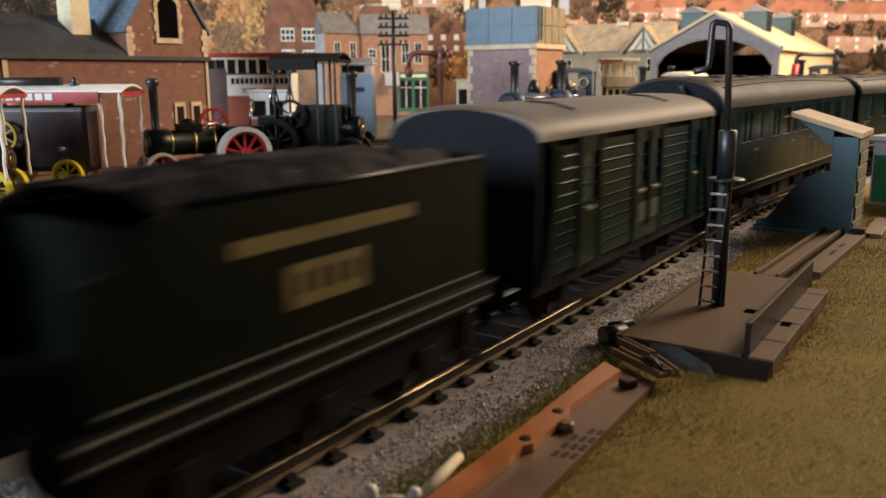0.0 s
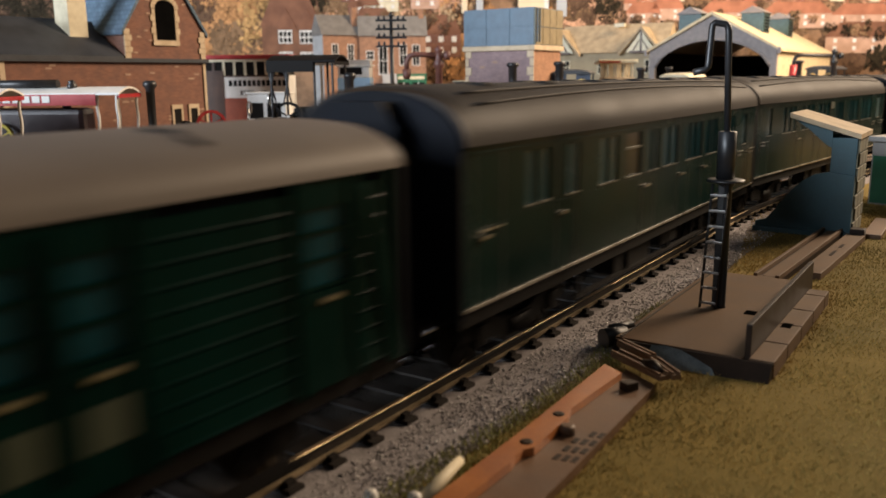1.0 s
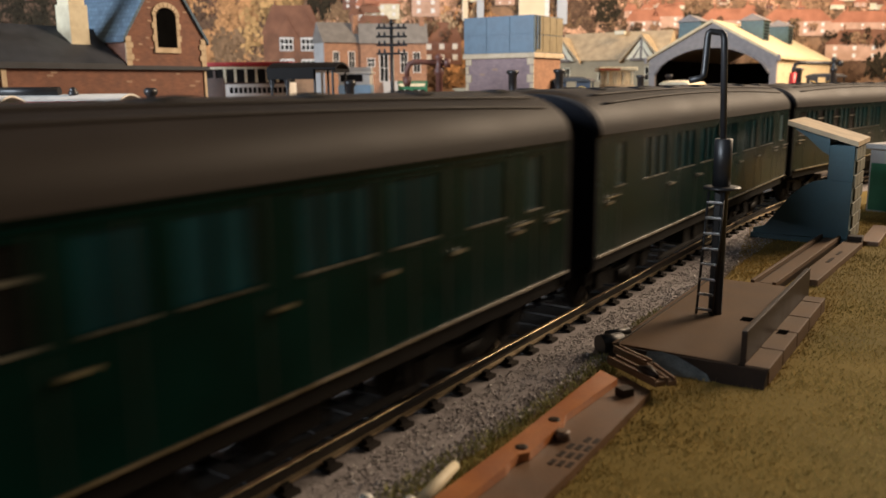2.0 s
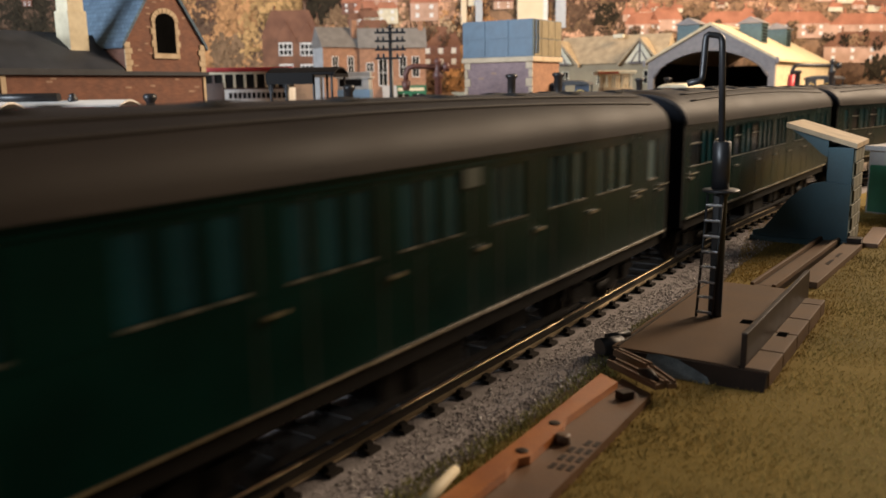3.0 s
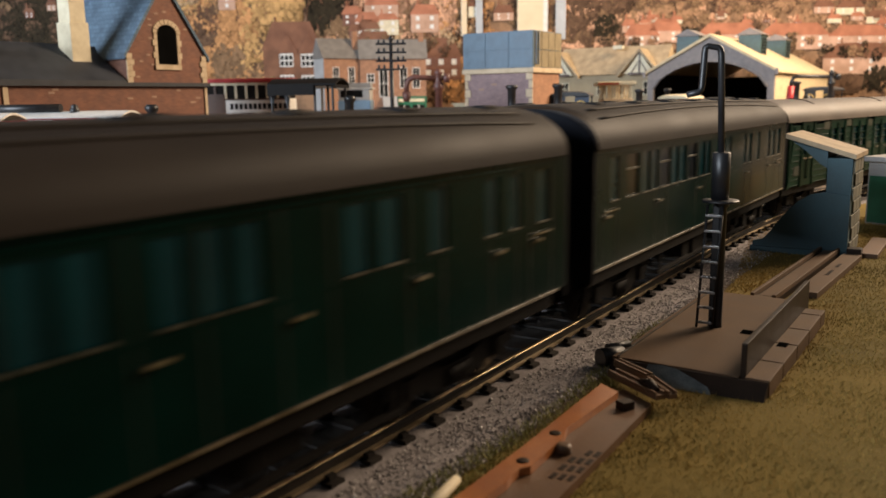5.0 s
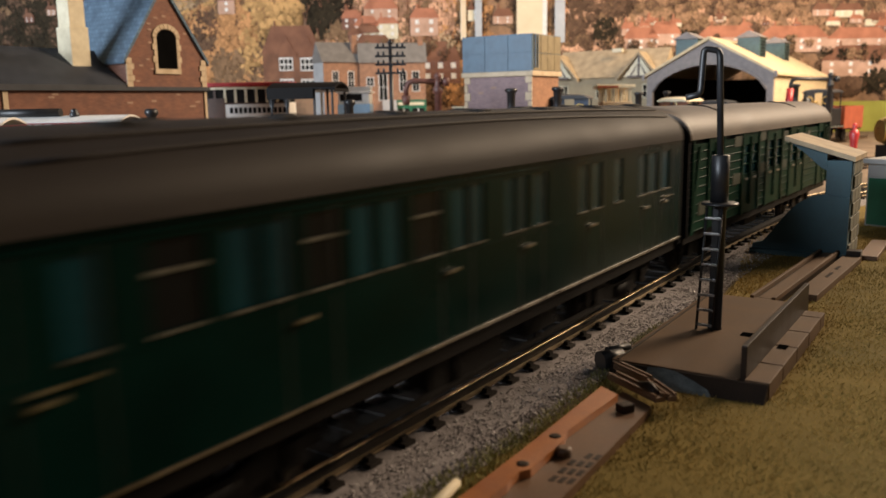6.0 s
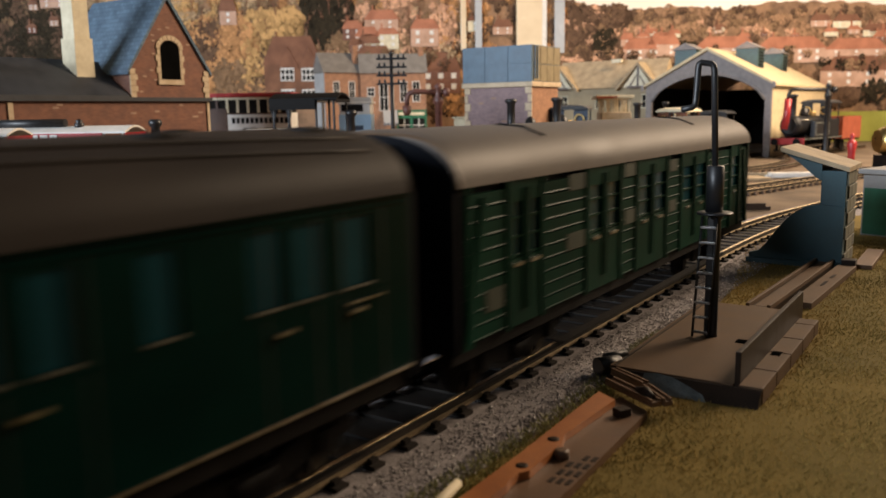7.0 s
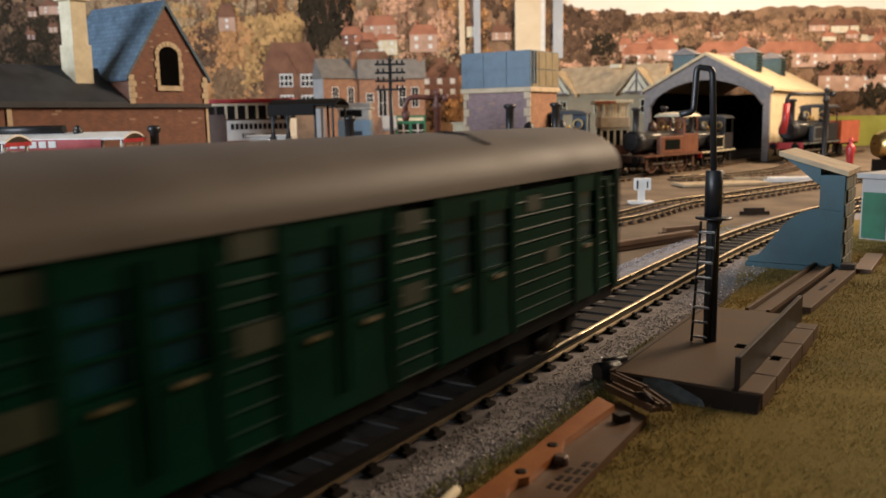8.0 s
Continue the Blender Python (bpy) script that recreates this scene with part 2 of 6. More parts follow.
# ---- ground ----
def ground_sheet():
    n = 60
    vs, fs = [], []
    for i in range(n + 1):
        for j in range(n + 1):
            x, y = -1500 + 2400 * i / n, -450 + 2300 * j / n
            vs.append((x, y, -4.2 + 0.5 * noise.noise((x / 60, y / 60, 0))))
    for i in range(n):
        for j in range(n):
            a = i * (n + 1) + j
            fs.append((a, a + n + 1, a + n + 2, a + 1))
    return meshed("ground", vs, fs, EARTH, "structure", "brown scenic earth over the layout baseboard", "ground")


def strip(name, at, s0, s1, o0, o1, z, material, label, edge=0.0, cuts=6):
    """A shallow raised bed along the line between two offsets, with an uneven edge."""
    vs, fs = [], []
    n = int((s1 - s0) / 6)
    for i in range(n + 1):
        s = s0 + (s1 - s0) * i / n
        for k in range(cuts + 1):
            f = k / cuts
            o = o0 + (o1 - o0) * f
            if k in (0, cuts):
                o += edge * noise.noise((s / 14, k, 3))
            x, y, _ = at(s, o)
            dz = -1.6 if k in (0, cuts) else 0.25 * noise.noise((x / 5, y / 5, 9))
            vs.append((x, y, z + dz))
    for i in range(n):
        for k in range(cuts):
            a = i * (cuts + 1) + k
            fs.append((a, a + 1, a + cuts + 2, a + cuts + 1))
    return meshed(name, vs, fs, material, "structure", label, "ground")


def grass_edge(y):
    return 23.5 + 1.5 * math.sin(y / 17.0) - (max(0.0, y - 230) ** 2) / 700.0


def grass_field():
    vs, fs = [], []
    ny, nx = 110, 26
    for j in range(ny + 1):
        y = -60 + 760 * j / ny
        bend = line_at(y)[0] if y > BEND else 0.0
        e = max(grass_edge(y) if y < 300 else 16.5, 16.5) + bend
        for i in range(nx + 1):
            x = e + (420 - e) * (i / nx) ** 1.6
            z = -4.6 if i == 0 else -3.3 + 0.35 * noise.noise((x / 12, y / 12, 1))
            vs.append((x, y, z))
    for j in range(ny):
        for i in range(nx):
            a = j * (nx + 1) + i
            fs.append((a, a + 1, a + nx + 2, a + nx + 1))
    return meshed("grass_mat", vs, fs, GRASS, "structure", "dry olive static grass mat beside the line", "grass")


def fibres(name, count, x_of, y0, y1, reach, tall, material, label):
    rng = np.random.default_rng(4)
    vs, fs = [], []
    for i in range(count):
        y = y0 + (y1 - y0) * rng.random() ** 1.25
        x = x_of(y) + reach * rng.random()
        if -1 < x - 22 < 34 and 158 < y < 222 and x > 25:
            continue
        a, h = rng.random() * 6.283, tall * (0.5 + rng.random())
        lx, ly = (rng.random(2) - 0.5) * h * 1.7
        wx, wy = 0.13 * math.cos(a), 0.13 * math.sin(a)
        z = -3.4
        k = len(vs)
        vs += [(x - wx, y - wy, z), (x + wx, y + wy, z), (x + lx, y + ly, z + h)]
        fs.append((k, k + 1, k + 2))
    return meshed(name, vs, fs, material, "stuff", label, "grass")


def stones(name, count, at, s0, s1, spans, z, material, label, size=0.32):
    rng = np.random.default_rng(8)
    base = np.array([(-1, -1, -1), (1, -1, -1), (1, 1, -1), (-1, 1, -1), (-0.7, -0.6, 1), (0.8, -0.7, 0.8), (0.6, 0.8, 1), (-0.8, 0.7, 0.7)], float)
    quads = ((0, 3, 2, 1), (4, 5, 6, 7), (0, 1, 5, 4), (1, 2, 6, 5), (2, 3, 7, 6), (3, 0, 4, 7))
    vs, fs = [], []
    for i in range(count):
        s = s0 + (s1 - s0) * rng.random() ** 1.3
        o0, o1 = spans[i % len(spans)]
        x, y, _ = at(s, o0 + (o1 - o0) * rng.random())
        q = Euler(rng.random(3) * 6.28).to_matrix()
        r = size * (0.35 + 0.75 * rng.random())
        k = len(vs)
        for b in base:
            p = q @ Vector(b * r * (0.6 + 0.6 * rng.random(3)) * 0.7)
            vs.append((x + p.x, y + p.y, z + 0.2 * r + p.z))
        fs += [tuple(k + j for j in f) for f in quads]
    return meshed(name, vs, fs, material, "stuff", label, "gravel")


WHITE_GRIT = paint("white_grit", (0.75, 0.72, 0.70), (0.6, 0.58, 0.56), 0.3, 0, 300, 0)
ground_sheet()
strip("ballast_bed", line_at, -260, 1300, -24, 25, -3.2, BALLAST, "grey ballast bed under the main line", 2.0, 10)
stones("ballast", 24000, line_at, 30, 420, ((12.0, 25.5), (13.0, 25.0), (-24.0, -14.0)), -3.3, STONE, "fine grey crushed stone ballast")
stones("bright_grit", 620, line_at, 40, 330, ((12.0, 25.5),), -3.0, WHITE_GRIT, "bright white grit among the ballast", 0.3)
# dark strip: the shade beneath the train is put into its colour
strip("four_foot", line_at, -260, 1300, -7.3, 7.3, -2.95, SHADE_BED, "ballast between the rails, coloured dark for the shade under the train", 0.0, 6)
grass_field()
fibres("grass", 110000, lambda y: grass_edge(y) + 2.0, 25, 420, 78.0, 0.6, BLADE, "short dry olive static grass fibres")
fibres("grass_verge", 3600, lambda y: grass_edge(y) - 1.5, 60, 200, 7.0, 1.05, BLADE_GREEN, "taller green grass fibres along the ballast")
track("main_track", line_at, -260, 1300, 0.0, "nickel silver rails on dark plastic sleepers", SLEEPER)
SIDING, SIDING_LEN = curve_at([(-150, 150), (-104, 300), (-74, 410), (-67, 500), (-48, 560), (-17, 675), (40, 830), (150, 1010)])
track("siding_track", SIDING, 0, SIDING_LEN, 0.0, "curved siding with bright rails on brown sleepers", SLEEPER_FAR)

# ---- rolling stock ----
WHEELS = []
GREY_LINE = paint("grey_lining", (0.16, 0.17, 0.16), (0.10, 0.11, 0.10), 0.4, 0, 200, 0)


def wheelset(parent, y, r=6.8):
    """Two wheels on an axle, turning about its own axle."""
    bm = bmesh.new()
    for sx in (-1, 1):
        ringed(bm, ((2.2, sx * 6.4 - 0.2), (r + 0.8, sx * 6.6 - 0.3), (r + 0.8, sx * 6.6 + 0.2), (r, sx * 7.6 + 0.4), (r - 1.0, sx * 8.4), (2.0, sx * 8.2)) if sx > 0 else
               ((2.0, -8.2), (r - 1.0, -8.4), (r, -8.0), (r + 0.8, -6.8), (r + 0.8, -6.3), (2.2, -6.2)), (0, 0, 0), "x", 24)
        for k in range(4):
            a = k * math.pi / 2
            box(bm, sx * 8.3 - 0.25, -0.5, 1.0, sx * 8.3 + 0.25, 0.5, r - 1.2, 0.0, Matrix.Rotation(a, 4, "X"))
    tube(bm, ((-10.2, 0, 0), (10.2, 0, 0)), 1.0, 8)
    ob = part("wheelset", bm, SOOT, parent, "dark wheels with worn bright treads")
    ob.matrix_basis = mm(0, y, r)
    WHEELS.append((ob, y, r))
    return ob


def bogie_frame(parent, y, half):
    bm = bmesh.new()
    for sx in (-1, 1):
        prism(bm, ((y - half - 6, 6.2), (y - half - 6, 9.2), (y - half + 3, 9.6), (y - 4, 7.2), (y + 4, 7.2), (y + half - 3, 9.6), (y + half + 6, 9.2), (y + half + 6, 6.2), (y + half - 2, 5.6),
                       (y + 5, 3.6), (y - 5, 3.6), (y - half + 2, 5.6)), "x", sx * 10.6 - 0.8, sx * 10.6 + 0.8)
        for d in (-half, half):
            box(bm, sx * 11.4 - 0.9, y + d - 1.9, 4.6, sx * 11.4 + 0.9, y + d + 1.9, 8.4, 0.3)
        for k in range(-2, 3):
            ringed(bm, ((1.2, 4.0), (1.2, 7.0)), (sx * 11.3, y + k * 1.1, 0), "z", 8)
        box(bm, sx * 11.8 - 0.4, y - half - 8, 1.6, sx * 11.8 + 0.4, y + half + 8, 2.2)
    box(bm, -10, y - 3, 5, 10, y + 3, 9)
    return part("bogie_frame", bm, SOOT, parent)


def shell_roof(parent, half_w, eave, top, length, material, label, over=0.6, ends=3.0):
    """A bowed roof with a rounded fall at each end."""
    n = 22
    ys = [-length / 2 - 0.3, -length / 2 + ends * 0.35, -length / 2 + ends, length / 2 - ends, length / 2 - ends * 0.35, length / 2 + 0.3]
    drops = [0.9, 0.25, 0, 0, 0.25, 0.9]
    vs, fs = [], []
    for y, d in zip(ys, drops):
        for k in range(n + 1):
            a = math.pi * k / n
            c, s = math.cos(a), math.sin(a)
            x = (half_w + over) * math.copysign(abs(c) ** 0.72, c)
            vs.append((x, y, eave + (top - eave - d) * s ** 0.95 if s > 1e-6 else eave))
    w = n + 1
    for j in range(len(ys) - 1):
        for k in range(n):
            fs.append((j * w + k, j * w + k + 1, (j + 1) * w + k + 1, (j + 1) * w + k))
    fs.append(tuple(range(w)))
    fs.append(tuple((len(ys) - 1) * w + k for k in reversed(range(w))))
    fs.append((0, (len(ys) - 1) * w, (len(ys) - 1) * w + n, n))
    ob = meshed("roof", vs, fs, material, label=label, parent=parent)
    for p in ob.data.polygons:
        p.use_smooth = len(p.vertices) == 4 and p.index < (len(ys) - 1) * n
    return ob


def roof_height(x, half_w, eave, top, over=0.6):
    c = min(1.0, abs(x) / (half_w + over)) ** (1 / 0.72)
    return eave + (top - eave) * math.sqrt(max(0.0, 1 - c * c)) ** 0.95


def end_wall(parent, y, half_w, low, eave, top, out, gangway=True):
    """The black end of a carriage with its bellows."""
    bm = bmesh.new()
    pts = [(-half_w, low), (half_w, low)] + [(half_w * math.cos(math.pi * k / 14), eave + (top - eave - 0.8) * math.sin(math.pi * k / 14)) for k in range(15)]
    prism(bm, pts, "y", y, y + out * 1.2)
    part("end_wall", bm, END, parent, "black end wall")
    if gangway:
        for k in range(5):
            g = 8.0 - (k % 2) * 0.7
            bm = bmesh.new()
            prism(bm, ((-g, low - 1), (g, low - 1), (g, eave + 3), (g - 3, eave + 7), (-g + 3, eave + 7), (-g, eave + 3)), "y", y + out * (1.2 + k * 0.9), y + out * (2.1 + k * 0.9))
            part("bellows_fold", bm, END, parent, "black corridor bellows")
    bm = bmesh.new()
    for sx in (-9, 9):
        ringed(bm, ((1.0, 0), (1.0, 3.0), (2.6, 3.2), (2.6, 3.8)) if out > 0 else ((2.6, -3.8), (2.6, -3.2), (1.0, -3.0), (1.0, 0)), (sx, y, 11.5), "y", 12)
    part("buffer", bm, SOOT, parent)


def coupling(parent, y, out):
    bm = bmesh.new()
    box(bm, -1.2, min(y, y + out * 9), 7.4, 1.2, max(y, y + out * 9), 8.6)
    box(bm, -4.5, min(y + out * 7, y + out * 8), 7.2, 4.5, max(y + out * 7, y + out * 8), 8.8)
    part("coupling", bm, SOOT, parent)


def side_with_windows(parent, sx, x, length, low, eave, wins, sill, head, material, frosted=()):
    """One side with real window openings; wins are pairs of middle and width."""
    xa, xb = (x - 1.0, x) if sx > 0 else (-x, -x + 1.0)
    bm = bmesh.new()
    ys = [-length / 2]
    for c, w in sorted(wins):
        ys += [c - w / 2, c + w / 2]
    ys.append(length / 2)
    zs = (low, sill, head, eave + 0.4)
    grid = [[[bm.verts.new((xx, y, z)) for z in zs] for y in ys] for xx in (xa, xb)]
    for i in range(len(ys) - 1):
        for k in range(3):
            if k == 1 and i % 2:
                for p, q in (((i, 1), (i + 1, 1)), ((i + 1, 1), (i + 1, 2)), ((i + 1, 2), (i, 2)), ((i, 2), (i, 1))):
                    bm.faces.new((grid[0][p[0]][p[1]], grid[0][q[0]][q[1]], grid[1][q[0]][q[1]], grid[1][p[0]][p[1]]))
                continue
            for gr in grid:
                bm.faces.new((gr[i][k], gr[i + 1][k], gr[i + 1][k + 1], gr[i][k + 1]))
    part("body_side", bm, material, parent)
    for c, w in wins:
        gx = x - 0.7 if sx > 0 else -x + 0.4
        pane = boxes("window_pane", FROST if c in frosted else SALOON if w > 6.9 else TEAL_GLASS, parent, (gx, c - w / 2, sill, gx + 0.3, c + w / 2, head))
        ox = x if sx > 0 else -x - 0.25
        boxes("window_sill", SILL, pane, (ox, c - w / 2, sill - 0.35, ox + 0.25, c + w / 2, sill - 0.05))
        if w > 6.9:
            # the wide lights have a bright ventilator bar
            ix = x - 0.4 if sx > 0 else -x + 0.1
            boxes("ventilator_bar", SILL, pane, (ix, c - w / 2, sill + (head - sill) * 0.62, ix + 0.3, c + w / 2, sill + (head - sill) * 0.67))
    return wins


def carriage(s_mid, plan, label, green, handles, length=189.0, frosted=()):
    low, eave, top, hw = 15.0, 41.3, 50.8, 17.0
    root = thing("carriage", mm(0, 0, 0), label, "railway carriage", "carriages of the train")
    for sx in (1, -1):
        side_with_windows(root, sx, hw, length, low, eave, plan, 29.6, 39.2, green, frosted)
    xs = hw
    # waist and cornice beading, sole bar, door seams and handles
    for r in ((xs, -94, 28.3, xs + 0.07, 94, 28.75), (xs, -94, 39.9, xs + 0.2, 94, 40.2), (xs, -94.3, 40.9, xs + 0.35, 94.3, 41.3)):
        boxes("beading", green, root, r)
    for r in ((xs - 2.2, -94, 11.6, xs - 1.0, 94, 15.0), (-xs + 1.0, -94, 11.6, -xs + 2.2, 94, 15.0)):
        boxes("sole_bar", SOOT, root, r)
    # the highlight along the bottom edge is built as a bright strip
    boxes("edge_glint", STEEL, root, (xs - 0.6, -94.3, 14.7, xs + 0.3, 94.3, 15.15), label="bright strip standing in for the glint on the lower edge")
    for y in handles:
        boxes("door_handle", STEEL, root, (xs + 0.2, y, 26.0, xs + 0.75, y + 2.6, 26.5), label="small bright door handle")
        boxes("door_seam", BLACK, root, (xs, y - 1.5, 14.6, xs + 0.06, y - 1.2, 39.8), (xs, y + 7.6, 14.6, xs + 0.06, y + 7.9, 39.8))
        boxes("grab_rail", STEEL, root, (xs + 0.3, y - 0.4, 27.3, xs + 0.6, y + 7.0, 27.6)) if abs(y) > 70 else None
    shell_roof(root, hw, eave, top, length, ROOF, "grey roof with raised rain strips")
    for sx in (-1, 1):
        for x0, x1 in ((14.6, 12.4), (11.5, 8.8)):
            bm = bmesh.new()
            pts = [(sx * (x0 - (x0 - x1) * math.sin(math.pi * k / 24)), -88 + 176 * k / 24) for k in range(25)]
            tube(bm, [(x, y, roof_height(x, hw, eave, top) + 0.1) for x, y in pts], 0.32, 5)
            part("rain_strip", bm, ROOF, root)
    for i in range(14):
        y, x = -84 + i * 13, (6.0 if i % 2 else -6.0)
        bm = bmesh.new()
        box(bm, x - 1.7, y - 2.0, roof_height(x, hw, eave, top) - 0.7, x + 1.7, y + 2.0, roof_height(x, hw, eave, top) + 0.45, 0.3)
        part("roof_vent", bm, SOOT, root)
    boxes("floor_pan", SOOT, root, (-hw + 1.5, -93, 12.6, hw - 1.5, 93, 14.4))
    boxes("partition", END, root, (-0.4, -93, 14.4, 0.4, 93, 40.5))
    boxes("battery_box", SOOT, root, (8, -22, 5.5, 13.5, 2, 12.6), (8, 12, 6.5, 13, 26, 12.6), (-13.5, -14, 5.5, -8, 14, 12.6), bev=0.4)
    bm = bmesh.new()
    for sx in (-14, 14):
        box(bm, sx - 0.7, -46, 5.4, sx + 0.7, 46, 6.0)
        for y in (-44, -15, 15, 44):
            box(bm, sx - 0.3, y, 6.0, sx + 0.3, y + 1, 12.6)
    part("step_board", bm, SOOT, root)
    for out in (-1, 1):
        end_wall(root, out * length / 2, hw, 13.0, eave, top, out)
        coupling(root, out * (length / 2 - 4), out)
        bogie_frame(root, out * 66, 14.5)
        for d in (-14.5, 14.5):
            wheelset(root, out * 66 + d)
    return root, s_mid, 66.0


def framed(bm, xa, xb, y0, y1, z0, z1, ya, yb, za, zb):
    """One panel with an opening through it, between two planes of x."""
    rings = []
    for x in (xa, xb):
        rings.append([bm.verts.new((x, y, z)) for y, z in ((y0, z0), (y1, z0), (y1, z1), (y0, z1))])
        rings.append([bm.verts.new((x, y, z)) for y, z in ((ya, za), (yb, za), (yb, zb), (ya, zb))])
    for a, b in ((0, 1), (1, 3), (3, 2), (2, 0)):
        for k in range(4):
            n = (k + 1) % 4
            bm.faces.new((rings[a][k], rings[a][n], rings[b][n], rings[b][k]))


def plank_side(root, sx, x, y0, y1, z0, z1, rows, material):
    h = (z1 - z0) / rows
    for k in range(rows):
        bm = bmesh.new()
        zb, zt = z0 + k * h + 0.14, z0 + (k + 1) * h - 0.16
        lap = [(x - 0.9, zb), (x + 0.1, zb), (x + 0.1, zb + 0.08), (x, zb + 0.28), (x, zt), (x - 0.9, zt)]
        prism(bm, lap if sx > 0 else [(-px_, pz_) for px_, pz_ in reversed(lap)], "y", y0, y1)
        part("plank", bm, material, root)


def luggage_van(s_mid, length, bays, doors, label, green, marks, four_wheels, eave=40.5, top=50.0):
    low, hw = 13.0, 16.8
    root = thing("luggage_van", mm(0, 0, 0), label, "railway van", "vans of the train")
    boxes("inner_body", END, root, (-hw + 0.95, -length / 2 + 0.5, low, hw - 0.95, length / 2 - 0.5, eave + 0.3))
    for sx in (1, -1):
        for y0, y1 in bays:
            plank_side(root, sx, hw, y0, y1, low + 0.6, eave - 1.2, 10, green)
        for y0, y1, wide in doors:
            xa, xb = (hw - 0.9, hw + 0.1) if sx > 0 else (-hw - 0.1, -hw + 0.9)
            bm = bmesh.new()
            framed(bm, xa, xb, y0, y1, low + 0.3, eave, y0 + 1.6, y1 - 1.6, 26.0, 36.5)
            door = part("door", bm, green, root)
            bm = bmesh.new()
            for k in range(3):
                box(bm, xb - 0.5 if sx > 0 else xa + 0.1, y0 + 1.6, 26.3 + k * 3.5, xb - 0.1 if sx > 0 else xa + 0.5, y1 - 1.6, 26.3 + k * 3.5 + 0.4)
            part("window_bar", bm, green, door)
            boxes("window_pane", TEAL_GLASS, door, (xb - 0.7 if sx > 0 else xa + 0.5, y0 + 1.6, 26.0, xb - 0.55 if sx > 0 else xa + 0.7, y1 - 1.6, 36.5))
            bx = hw + 0.1 if sx > 0 else -hw - 0.5
            boxes("hinge", green, door, (bx, y0 + 0.4, 16.0, bx + 0.4, y0 + 1.1, 39.0), (bx, y1 - 1.1, 16.0, bx + 0.4, y1 - 0.4, 39.0))
            boxes("door_handle", STEEL, door, (bx + 0.1, (y0 + y1) / 2 - 1.6, 24.6, bx + 0.5, (y0 + y1) / 2 + 1.6, 25.2))
    for y0, y1 in bays:
        for a in (y0 - 0.6, y1 - 0.6):
            boxes("upright", green, root, (hw, a, low, hw + 0.5, a + 1.2, eave))
    for out in (-1, 1):
        bm = bmesh.new()
        y = out * length / 2
        prism(bm, ((y - out * 1.2, low), (y - out * 3.4, low), (y - out * 9.5, eave - 2), (y - out * 7.3, eave - 2)), "x", hw + 0.05, hw + 0.6)
        part("diagonal_brace", bm, green, root)
    for k, (y, z, w, h) in enumerate(marks):
        boxes("label_plate", LABEL, root, (hw + 0.12, y, z, hw + 0.2, y + w, z + h), label="pale lettering panel")
    shell_roof(root, hw, eave, top, length, ROOF_VAN, "plain pale grey bowed roof")
    for y in (-length * 0.3, length * 0.22):
        bm = bmesh.new()
        tube(bm, [(x, y + 0.8 * math.sin(x), roof_height(x, hw, eave, top) + 0.1) for x in (2, 5, 8, 11, 13)], 0.35, 5)
        part("roof_rib", bm, SOOT, root)
    for r in ((hw - 2.4, -length / 2, 10.4, hw - 1.2, length / 2, low), (-hw + 1.2, -length / 2, 10.4, -hw + 2.4, length / 2, low), (-hw + 2.4, -length / 2, 11.6, hw - 2.4, length / 2, low)):
        boxes("sole_bar", SOOT, root, r)
    boxes("step_board", SOOT, root, (hw - 1.5, -length * 0.3, 5.0, hw + 0.8, length * 0.3, 5.6))
    boxes("brake_gear", SOOT, root, (5, -10, 4.5, 9, 6, 10.4), (-9, -8, 4.5, -5, 8, 10.4), bev=0.4)
    for out in (-1, 1):
        end_wall(root, out * (length / 2 - 0.5), hw, low - 0.5, eave, top, out, gangway=not four_wheels)
        coupling(root, out * (length / 2 - 3), out)
        if four_wheels:
            y = out * length * 0.31
            for sx in (-1, 1):
                boxes("axle_guard", SOOT, root, (sx * 10.8 - 0.7, y - 4.5, 5, sx * 10.8 + 0.7, y + 4.5, 10.6), (sx * 11.8 - 0.7, y - 1.8, 4.8, sx * 11.8 + 0.7, y + 1.8, 8.6))
            wheelset(root, y)
        else:
            bogie_frame(root, out * length * 0.34, 14.0)
            for d in (-14, 14):
                wheelset(root, out * length * 0.34 + d)
    return root, s_mid, length * 0.3


